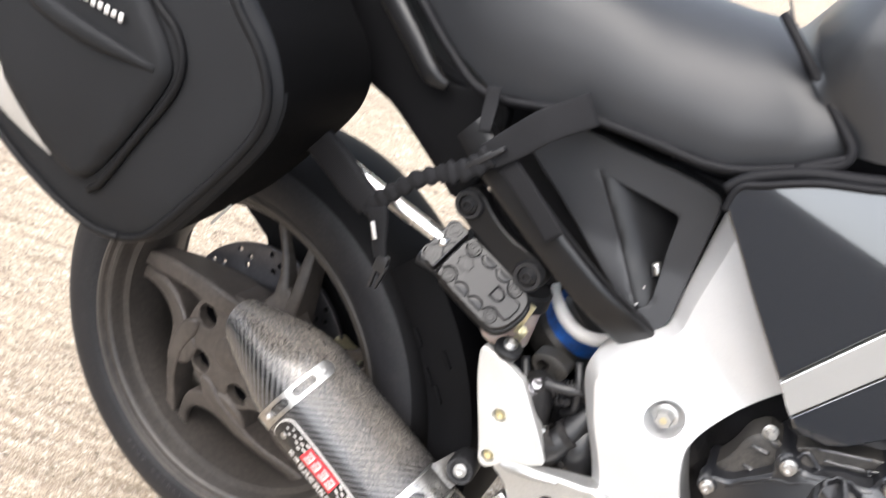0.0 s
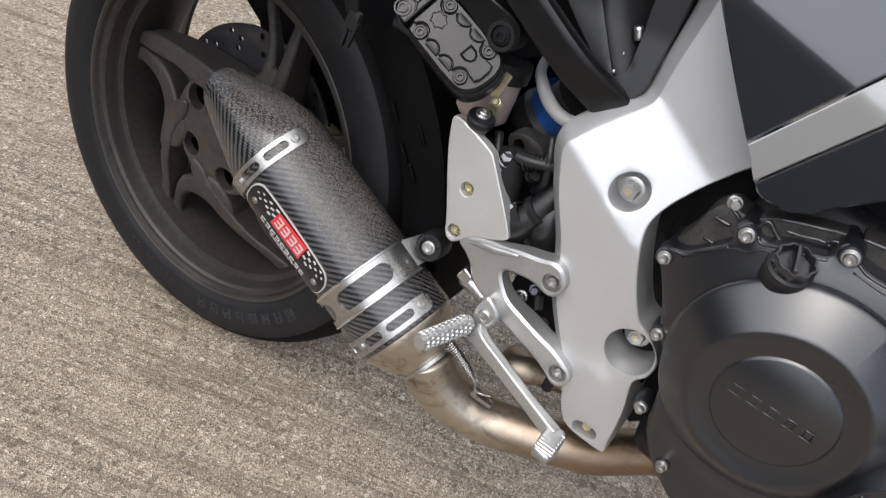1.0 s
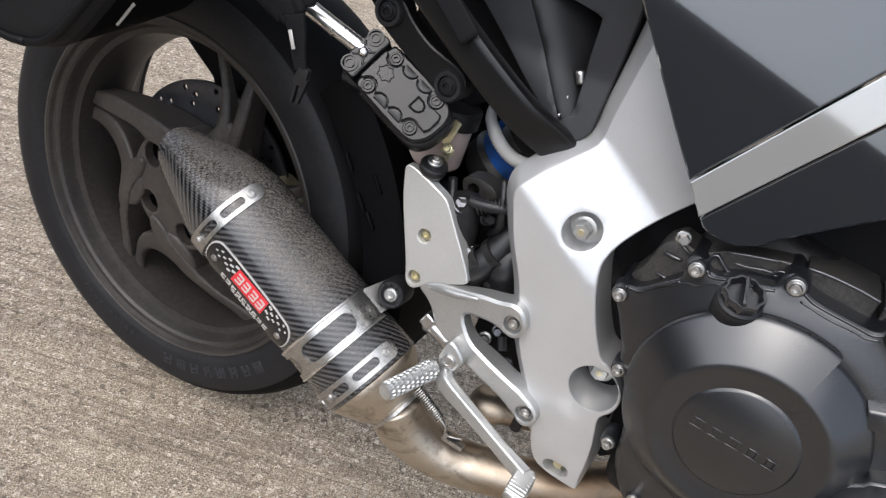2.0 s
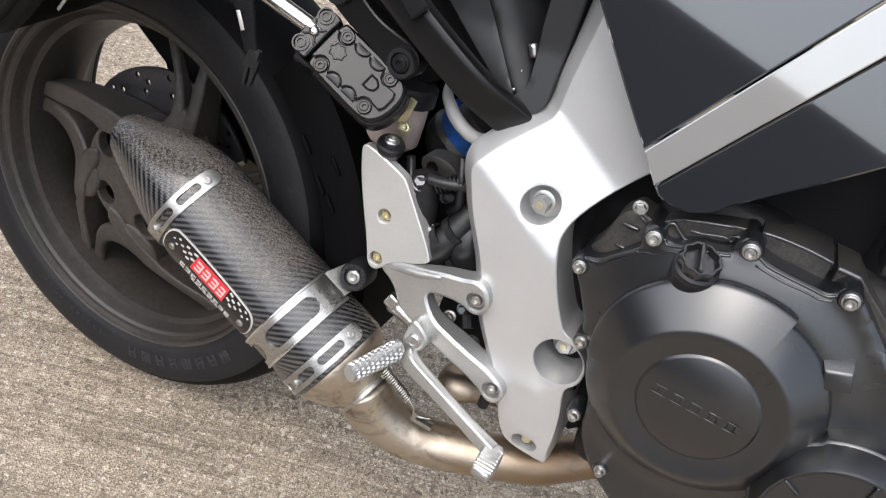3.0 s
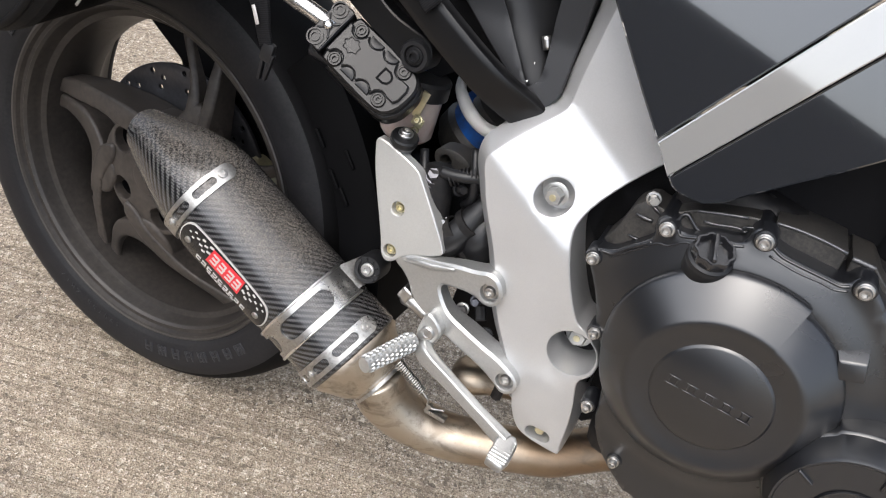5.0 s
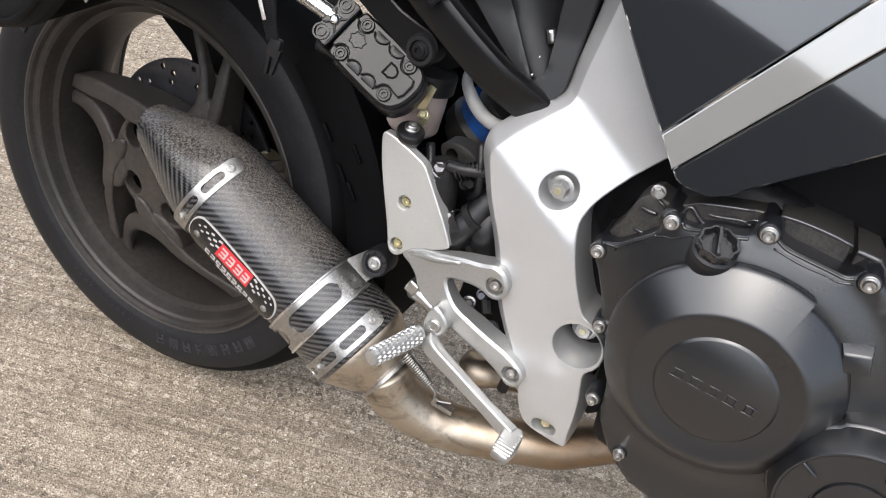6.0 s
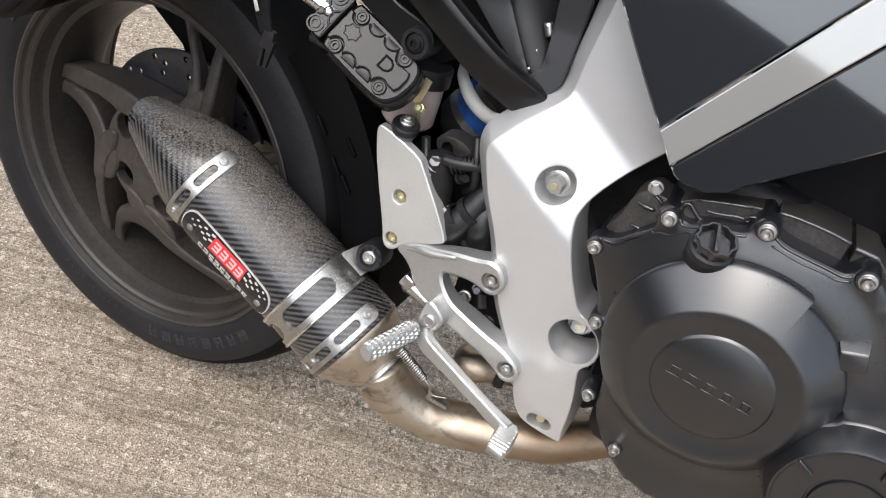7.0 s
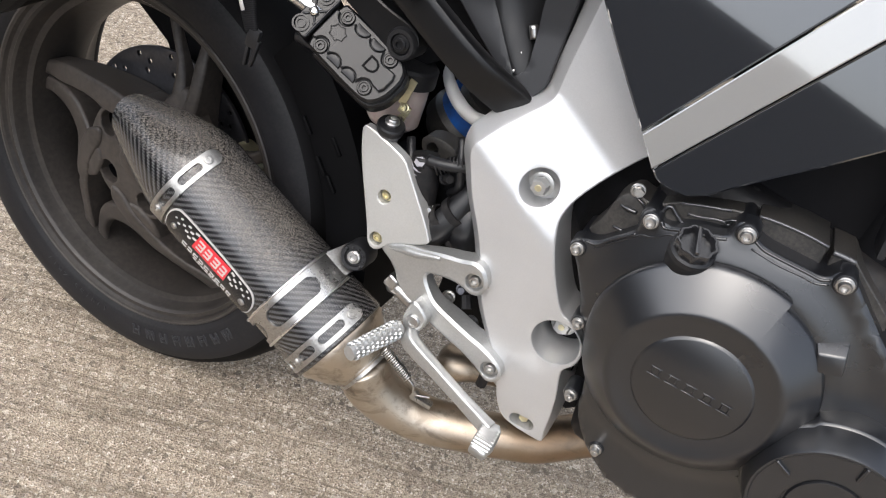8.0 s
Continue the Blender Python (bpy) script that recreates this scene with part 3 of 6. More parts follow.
    def flat_polar(pts, turn, squeeze=1.0):
        return [(r * math.cos(radians(turn + a * squeeze)), AXLE.z + r * math.sin(radians(turn + a * squeeze))) for a, r in pts]
    arm_line = [(5, 0.2085), (1, 0.185), (-2.5, 0.169), (-7.5, 0.153), (-12.5, 0.138), (-23, 0.107), (-36, 0.083), (-58, 0.060), (-78, 0.066), (-64, 0.088), (-46, 0.105), (-30, 0.131), (-14, 0.160), (-6, 0.184), (-2, 0.2085)]
    strut_line = [(5.5, 0.2085), (3.5, 0.180), (1.0, 0.150), (1.2, 0.122), (7.5, 0.100), (15, 0.086), (22, 0.070), (40, 0.066), (56, 0.090), (54, 0.118), (48, 0.141), (38, 0.1250), (25, 0.1165), (13, 0.130), (8.5, 0.152), (8.0, 0.180), (12, 0.2085)]
    rear_arm = [(7, 0.2085), (3.8, 0.182), (0.8, 0.160), (-5.4, 0.1334), (-17, 0.0996), (-27, 0.0760), (-50, 0.056), (-80, 0.060), (-84, 0.0790), (-63.6, 0.0825), (-44.2, 0.0955), (-31.1, 0.1102), (-19.1, 0.1341), (-10.9, 0.1590), (-3.3, 0.1880), (0.8, 0.2085)]
    rear_strut = [(8.0, 0.2085), (5.2, 0.180), (1.8, 0.150), (0.8, 0.122), (4.5, 0.0985), (11, 0.0855), (19, 0.0740), (28, 0.062), (44, 0.066), (56, 0.090), (54, 0.118), (47, 0.140), (37, 0.1235), (22.5, 0.1125), (13.4, 0.130), (11.2, 0.155), (11.7, 0.183), (14.4, 0.2085)]
    upper_arm = [(-6, 0.2085), (-8, 0.190), (-10, 0.167), (-14, 0.145), (-18, 0.125), (-26, 0.100), (-40, 0.075), (-58, 0.060), (-78, 0.066), (-50, 0.090), (-31, 0.115), (-23, 0.138), (-16, 0.168), (-12, 0.190), (-10.5, 0.2085)]
    upper_strut = [(7, 0.2085), (1, 0.178), (-7, 0.152), (-17, 0.124), (-26, 0.100), (-20, 0.070), (20, 0.065), (24, 0.0790), (7.5, 0.0820), (-3.1, 0.0900), (-7.6, 0.1020), (-8.0, 0.117), (-4.6, 0.137), (-1.2, 0.156), (5.0, 0.177), (11.5, 0.2085)]
    for turn in (165, 238, 311, 20, 81):
        top = turn == 81
        bm = relief(bmesh.new(), round_off(flat_polar(upper_arm if top else rear_arm if turn == 165 else arm_line, turn), 2, 0.22), y_web, -0.014, edge=0.0035, grid=0.008)
        part("spoke_arm", bm, WHEEL, wheel, "", 60)
        bm = relief(bmesh.new(), round_off(flat_polar(upper_strut if top else rear_strut if turn == 165 else strut_line, turn), 2, 0.22), lambda x, z: y_web(x, z) + 0.0025, -0.034, edge=0.0045, grid=0.009)
        part("spoke_strut", bm, WHEEL, wheel, "", 60)
        p = polar(0.060, turn - 18, -0.040)
        bm = lathe(bmesh.new(), [(0.0, 0.0), (0.014, 0.0), (0.016, 0.002), (0.016, 0.014), (0.0165, 0.015), (0.0172, 0.008), (0.0172, -0.01), (0, -0.01)], p, (0, -1, 0), 28)
        # pocket liners and hub plate are darker than the wheel paint
        open_part("hub_pocket", bm, HUGGER, wheel)
    bm = lathe(bmesh.new(), [(0, 0.030), (0.060, 0.030), (0.064, 0.024), (0.064, 0.010), (0, 0.010)], AXLE, (0, -1, 0), 48)
    open_part("hub_plate", bm, HUGGER, wheel)
    # brake disc, drilled
    holes = []
    for k in range(30):
        for r, off in ((0.131, 0), (0.120, 5), (0.108, 9)):
            aa = radians(12 * k + off)
            if (k + int(r * 1000)) % 2:
                holes.append(ring2(r * math.cos(aa), AXLE.z + r * math.sin(aa), 0.0038, 8))
    holes.append(ring2(0, AXLE.z, 0.072, 40))
    bm = relief(bmesh.new(), ring2(0, AXLE.z, 0.1405, 90), -0.012, -0.007, holes, edge=0.0006, grid=0.012)
    open_part("brake_disc", bm, DISC, wheel, "drilled steel brake disc")
    bm = lathe(bmesh.new(), [(0.0, 0.02), (0.07, 0.02), (0.074, 0.012), (0.074, 0.002), (0.05, 0.0), (0, 0)], AXLE, (0, -1, 0), 40)
    open_part("disc_carrier", bm, WHEEL, wheel)
    # maker's lettering on the sidewall, as plain raised bars
    for start, count, step, tall in ((321, 8, 5.7, 0.0165), (152, 8, 5.7, 0.0165)):
        for k in range(count):
            bm = bmesh.new()
            a = start - k * step
            for off in (-0.0050, 0.0050) if k % 3 else (-0.0060, 0.0, 0.0060):
                o = polar(0.2565, a + math.degrees(off / 0.2565), -0.0946)
                brick(bm, o, (0.0044, 0.0018, tall), (0, 90 - a, 0), 0.0005, 1)
            for lift in (-0.006, 0.0, 0.006)[k % 2:k % 2 + 2]:
                brick(bm, polar(0.2565 + lift, a, -0.0946), (0.012, 0.0018, 0.0032), (0, 90 - a, 0), 0.0005, 1)
            part("raised_letter_bar", bm, LETTER, tyre)
    # tyre size, raised on the sidewall
    for k, ch in enumerate("190/55 ZR17"):
        if ch == " ":
            continue
        cu = bpy.data.curves.new("size_mark", "FONT")
        cu.body, cu.size, cu.align_x, cu.extrude = ch, 0.0135, "CENTER", 0.0008
        tmp = new("tmp", cu)
        me = bpy.data.meshes.new_from_object(tmp.evaluated_get(bpy.context.evaluated_depsgraph_get()))
        bpy.data.objects.remove(tmp)
        a = 267 - k * 2.6
        ca, sa = math.cos(radians(a)), math.sin(radians(a))
        spin = Matrix(((sa, ca, 0), (0, 0, -1), (-ca, sa, 0))).to_4x4()
        me.transform(Matrix.Translation(polar(0.2480, a, -0.0936)) @ spin)
        me.materials.append(LETTER)
        tagged(new("size_mark", me), "").parent = tyre
    return wheel


def build_swingarm():
    """A one-sided arm on the far side of the wheel."""
    # near-black sheet added behind the spokes, open in one sector
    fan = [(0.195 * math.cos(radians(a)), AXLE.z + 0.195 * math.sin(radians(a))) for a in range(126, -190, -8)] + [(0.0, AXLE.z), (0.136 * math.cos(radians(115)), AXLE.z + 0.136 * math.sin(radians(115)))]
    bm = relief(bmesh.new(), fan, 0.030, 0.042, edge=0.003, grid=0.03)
    part("dark_wheel_backing", bm, VOID, bike, "", 40)
    bm = sweep(bmesh.new(), [(0.60, 0.06, 0.44), (0.46, 0.085, 0.43), (0.33, 0.125, 0.405), (0.16, 0.135, 0.36), (0.0, 0.125, 0.316)], [0.05, 0.055, 0.05, 0.05, 0.06], 16, 6, flat=0.5, square=3.5)
    arm = part("swingarm", bm, GRIME, bike)
    bm = sweep(bmesh.new(), [(0.56, -0.04, 0.44), (0.50, -0.04, 0.44), (0.43, -0.02, 0.435), (0.40, 0.09, 0.43)], [0.045, 0.05, 0.05, 0.05], 14, 5, square=3.0)
    part("cross_beam", bm, GRIME, arm)
    bm = lathe(bmesh.new(), [(0, 0.075), (0.06, 0.075), (0.064, 0.07), (0.064, -0.02), (0, -0.02)][::-1], AXLE, (0, 1, 0), 32)
    open_part("hub_carrier", bm, GRIME, arm)
    # caliper seen past the silencer
    bm = bmesh.new()
    brick(bm, (0.125, -0.02, 0.345), (0.05, 0.05, 0.075), (0, 20, 0), 0.008)
    open_part("brake_caliper", bm, BRASSY, arm, "dull gold brake caliper")
    # inner fender (hugger) behind the wheel
    rows = []
    for k in range(15):
        a = 51 - k * 4.1
        r = 0.368 + 0.006 * (k / 14)
        row = []
        for y, lift in ((-0.105, -0.055), (-0.108, -0.02), (-0.10, -0.004), (-0.06, 0.0), (0.06, 0.0), (0.10, -0.01), (0.108, -0.05)):
            row.append(polar(r + lift, a, y))
        rows.append(row)
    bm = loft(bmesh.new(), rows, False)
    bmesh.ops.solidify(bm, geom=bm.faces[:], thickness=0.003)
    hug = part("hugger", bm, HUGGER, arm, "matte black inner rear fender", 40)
    for px, pz in ((0.256, 0.507), (0.283, 0.470), (0.296, 0.500), (0.300, 0.455)):
        bm = bmesh.new()
        brick(bm, (px, -0.109, pz), (0.022, 0.004, 0.004), (0, 50, 0), 0.0015)
        part("fender_rib", bm, HUGGER, hug)


MUF_O, MUF_D = Vector((0.1859, -0.154, 0.3966)), Vector((0.9043, 0.020, -0.4264)).normalized()
MUF_R = 0.0595


def on_muffler(s, deg, r=MUF_R):
    """A point on the silencer: s along its axis, deg round it (0 faces the viewer's side, 90 up)."""
    side = Vector((0, -1, 0))
    side = (side - MUF_D * side.dot(MUF_D)).normalized()
    up = MUF_D.cross(side)
    if up.z < 0:
        up = -up
    return MUF_O + MUF_D * s + (side * math.cos(radians(deg)) + up * math.sin(radians(deg))) * r


def wrap_plate(name, outline, holes, lift, thick, material, parent, mid=0.0, step=0.004):
    """A thin sheet bent round the silencer. Its outline and holes are given as (along the axis, round it) in metres, from the angle mid."""
    R = MUF_R
    def at(u, v, h):
        return on_muffler(u, mid + math.degrees(v / R), R + h)
    bm = bmesh.new()
    loops = [denser(outline, step)] + [denser(h, step * 0.7) for h in holes]
    pts, edges = [], []
    for loop in loops:
        base = len(pts)
        pts += loop
        edges += [(base + i, base + (i + 1) % len(loop)) for i in range(len(loop))]
    us, vs = [q[0] for q in outline], [q[1] for q in outline]
    for i in range(int((max(us) - min(us)) / step) + 1):
        for j in range(int((max(vs) - min(vs)) / step) + 1):
            q = (min(us) + (i + 0.5) * step, min(vs) + (j + 0.5) * step)
            if inside(q, outline) and not any(inside(q, h) for h in holes):
                pts.append(q)
    cv, _, fs, *_ = delaunay_2d_cdt([Vector(q) for q in pts], edges, [], 0, 1e-6)
    made = [bm.verts.new(at(v.x, v.y, lift)) for v in cv]
    for f in fs:
        c = (sum(cv[i].x for i in f) / len(f), sum(cv[i].y for i in f) / len(f))
        if inside(c, outline) and not any(inside(c, h) for h in holes):
            bm.faces.new([made[i] for i in f])
    for loop in loops:
        top, low = [bm.verts.new(at(u, v, lift)) for u, v in loop], [bm.verts.new(at(u, v, lift - thick)) for u, v in loop]
        for i in range(len(loop)):
            j = (i + 1) % len(loop)
            bm.faces.new((top[i], top[j], low[j], low[i]))
    return open_part(name, bm, material, parent, "", 40)


def slot_uv(u, v0, v1, r):
    return slot2(u, v0 + r, u, v1 - r, r)


def build_exhaust():
    R = MUF_R
    bm = lathe(bmesh.new(), [(R * 0.5, -0.022), (R, -0.022), (R, 0.0), (R, 0.06), (R, 0.12), (R, 0.213), (R - 0.003, 0.216), (R * 0.6, 0.216)], MUF_O, MUF_D, 64)
    can = open_part("silencer", bm, CARBON, bike, "carbon fibre exhaust silencer dulled by grit", 40)
    lift = on_muffler(0, 70, 1) - on_muffler(0, 70, 0)
    rings = [(-0.020, 1.0, 0.0), (-0.026, 0.995, 0.0), (-0.045, 0.945, 0.001), (-0.066, 0.85, 0.004), (-0.088, 0.73, 0.009), (-0.108, 0.61, 0.0145), (-0.120, 0.535, 0.018), (-0.123, 0.50, 0.019), (-0.121, 0.44, 0.019), (-0.09, 0.42, 0.011)]
    bm = sweep(bmesh.new(), [MUF_O + MUF_D * s - lift * d for s, _, d in rings], [R * k for _, k, _ in rings], 64, 1, up=(0, 0, 1), girth=R * 0.8)
    open_part("end_cone", bm, CARBON, can, "", 50)
    arc = lambda deg: math.radians(deg) * R
    wrap_plate("rear_band", slot_uv(-0.0195, arc(-62), arc(80), 0.0092), [slot_uv(-0.0195, arc(-6), arc(21), 0.0046), slot_uv(-0.0195, arc(28), arc(57), 0.0046), ring2(-0.0195, arc(-40), 0.0042, 12)], 0.0020, 0.0020, POLISHED, can)
    hang = [(0.132, arc(-100)), (0.168, arc(-100)), (0.168, arc(100)), (0.132, arc(100))]
    wrap_plate("hanger_band", hang, [slot_uv(0.150, arc(0), arc(68), 0.0110), slot_uv(0.150, arc(-70), arc(-13), 0.0110)], 0.0022, 0.0022, POLISHED, can)
    for u in (0.1315, 0.1685):
        bead = sweep(bmesh.new(), [on_muffler(u, -100 + 10 * k, R + 0.0020) for k in range(21)], 0.0016, 8, 3, up=MUF_D)
        part("band_bead", bead, CHROME, can)
    wrap_plate("front_band", slot_uv(0.200, arc(-66), arc(84), 0.0098), [slot_uv(0.200, arc(-3), arc(20), 0.0048), slot_uv(0.200, arc(27), arc(60), 0.0048), slot_uv(0.200, arc(-50), arc(-16), 0.0048)], 0.0020, 0.0020, POLISHED, can)
    for s, a in ((-0.0195, 65), (-0.0195, -12), (0.200, 70), (0.200, -9)):
        q = on_muffler(s, a, R + 0.002)
        ax = on_muffler(s, a, 1) - on_muffler(s, a, 0)
        bolt(can, q, 0.0050, POLISHED, ax, 0.0024, name="rivet")
    # maker's plate: dark oval with a red field and plain light bars
    a_mid, u_mid = -13, 0.0595
    def plate_pt(u, v, lift):
        return on_muffler(u_mid + u, a_mid + math.degrees(v / R), R + lift)
    outline = round_off([(-0.068, 0.010), (-0.064, 0.022), (-0.054, 0.0265), (0.050, 0.0245), (0.062, 0.0185), (0.067, 0.006), (0.066, -0.010), (0.056, -0.0255), (-0.052, -0.0255), (-0.064, -0.014)], 2)
    def plate(name, ol, lift, thick, material, parent):
        return wrap_plate(name, [(u + u_mid, v) for u, v in ol], [], lift, thick, material, parent, a_mid)
    badge = plate("maker_plate", outline, 0.0016, 0.0016, MARK, can)
    badge["label"] = "black oval maker plate with red field and light bars"
    plate("plate_face", [(u * 0.980, v * 0.94) for u, v in outline], 0.0021, 0.0008, BADGE, badge)
    plate("red_field", [(-0.0245, 0.0215), (0.0225, 0.0230), (0.0240, 0.0025), (-0.0255, 0.0015)], 0.0026, 0.0006, RED, badge)
    def bar(u, v, w, h, lean=0.0, lift=0.0030):
        c, d = math.cos(radians(lean)), math.sin(radians(lean))
        plate("mark", [(u + a * c - b * d, v + a * d + b * c) for a, b in ((-w / 2, -h / 2), (w / 2, -h / 2), (w / 2, h / 2), (-w / 2, h / 2))], lift, 0.0005, MARK, badge)
    for k, u in enumerate((-0.0172, -0.0058, 0.0058, 0.0170)):
        for dv, w in ((0.0052, 0.0076 if k % 2 else 0.0090), (0.0, 0.0090 if k % 2 else 0.0070), (-0.0052, 0.0086)):
            bar(u, 0.0124 + dv, w, 0.0022)
        bar(u + (0.0030 if k % 2 else 0.0036), 0.0124, 0.0019, 0.0104)
    for k in range(9):
        u = -0.0340 + k * 0.0088
        bar(u, -0.0045 - 0.0003 * k, 0.0064, 0.0015, 0, 0.0027), bar(u, -0.0103 - 0.0003 * k, 0.0064, 0.0015, 0, 0.0027)
        bar(u + (0.0024 if k % 2 else -0.0024), -0.0074 - 0.0003 * k, 0.0016, 0.0060, 0, 0.0027)
    for k in range(7):
        bar(-0.016 + k * 0.0062, -0.0172, 0.0046, 0.0024, 0, 0.0027)
    for side in (-1, 1):
        for i in range(6):
            for j in range(4 if i < 3 else 3):
                if (i + j) % 2 == 0:
                    bar(side * (0.0275 + i * 0.0058), 0.0208 - j * 0.0040 - 0.0004 * i, 0.0052 - 0.0005 * i, 0.0024 - 0.0002 * i, -14 * side, 0.0027)
        p = plate_pt(side * 0.0535, 0.003 if side < 0 else 0.0015, 0.0022)
        bolt(badge, p, 0.0040, POLISHED, on_muffler(0, a_mid, 1) - on_muffler(0, a_mid, 0), 0.0018, name="rivet")
    # hanger lug and rubber bush
    bm = bmesh.new()
    c = Vector((0.356, -0.104, 0.394))
    q = [on_muffler(0.131, 96, R + 0.0015), on_muffler(0.164, 96, R + 0.0015), c + MUF_D * 0.015, c + MUF_D * 0.008 + Vector((0.004, 0, 0.013)), c - MUF_D * 0.010 + Vector((0.006, 0, 0.010)), c - MUF_D * 0.015]
    bm.faces.new([bm.verts.new(v) for v in q])
    bmesh.ops.solidify(bm, geom=bm.faces[:], thickness=0.004)
    open_part("hanger_lug", bm, POLISHED, can)
    bm = lathe(bmesh.new(), [(0.009, -0.03), (0.0150, -0.03), (0.0160, -0.027), (0.0160, 0.003), (0.0145, 0.006), (0.0105, 0.006), (0.010, 0.003), (0, 0.003)], (0.3609, -0.131, 0.4030), (0.1, -1, 0.25), 32)
    bush = open_part("rubber_bush", bm, RUBBER, can)
    bolt(bush, (0.3613, -0.1345, 0.4038), 0.0076, BOLT, (0.1, -1, 0.25), 0.005)
    for k in range(10):
        a = 2 * math.pi * k / 10
        bm = brick(bmesh.new(), (0.3616 + 0.0125 * math.cos(a), -0.1372, 0.4045 + 0.0125 * math.sin(a)), (0.0036, 0.0018, 0.0030), (14, -math.degrees(a), 0), 0.0006, 1)
        part("bush_tooth", bm, RUBBER, bush)
    # steel cone and tube that runs under the engine
    bm = lathe(bmesh.new(), [(R * 0.7, 0.214), (R * 0.965, 0.215), (R * 0.965, 0.219), (R * 0.93, 0.222), (0.042, 0.245), (0.0335, 0.254), (0.0325, 0.260), (0.0, 0.260)], MUF_O, MUF_D, 56)
    open_part("silencer_cone", bm, PIPE, can, "", 45)
    end = MUF_O + MUF_D * 0.250
    pts = [end, (0.4300, -0.1420, 0.2620), (0.4620, -0.1280, 0.2410), (0.5020, -0.1170, 0.2355), (0.5461, -0.105, 0.2426), (0.5879, -0.090, 0.2500), (0.6200, -0.075, 0.2545), (0.650, -0.055, 0.266), (0.685, -0.035, 0.279), (0.76, -0.01, 0.282)]
    bm = sweep(bmesh.new(), pts, [0.0310, 0.0312, 0.0302, 0.0280, 0.0265, 0.0262, 0.0262, 0.0262, 0.0262, 0.026], 36, 10)
    pipe = part("exhaust_pipe", bm, PIPE, bike, "stainless exhaust pipe browned by heat")
    for s in (0.252, 0.258):
        bm = lathe(bmesh.new(), [(0.028, -0.0028), (0.0342, -0.0018), (0.0342, 0.0018), (0.028, 0.0028)], MUF_O + MUF_D * s, MUF_D, 36)
        open_part("weld_ring", bm, POLISHED, pipe)
    bm = sweep(bmesh.new(), [(0.52, 0.00, 0.27), (0.49, -0.05, 0.285), (0.50, -0.085, 0.30), (0.53, -0.07, 0.305), (0.60, -0.03, 0.30)], 0.017, 16, 6)
    part("link_pipe", bm, PIPE, pipe)
    # retaining spring
    a, b = Vector((0.4310, -0.145, 0.3215)), Vector((0.4680, -0.143, 0.3000))
    d = (b - a)
    u = d.normalized().orthogonal().normalized()
    w = d.normalized().cross(u)
    coil = [a + d * (i / 160) + (u * math.cos(i * 0.62) + w * math.sin(i * 0.62)) * (0.0052 if i < 40 or 130 > i > 48 else 0.0044) for i in range(161)]
    bm = sweep(bmesh.new(), coil, 0.0011, 6, 1)
    hook = sweep(bm, [b, b + Vector((0.009, 0, -0.006)), b + Vector((0.0105, 0.002, -0.016)), b + Vector((0.018, 0.003, -0.0165)), b + Vector((0.030, 0.004, -0.0115))], 0.0013, 6, 4)
    part("exhaust_spring", hook, BOLT, pipe)
    bm = bmesh.new()
    brick(bm, (0.4900, -0.137, 0.2765), (0.026, 0.010, 0.006), (0, 0, 0), 0.0015)
    brick(bm, (0.4800, -0.139, 0.2810), (0.005, 0.006, 0.012), (0, 20, 0), 0.001)
    open_part("spring_tab", bm, POLISHED, pipe)


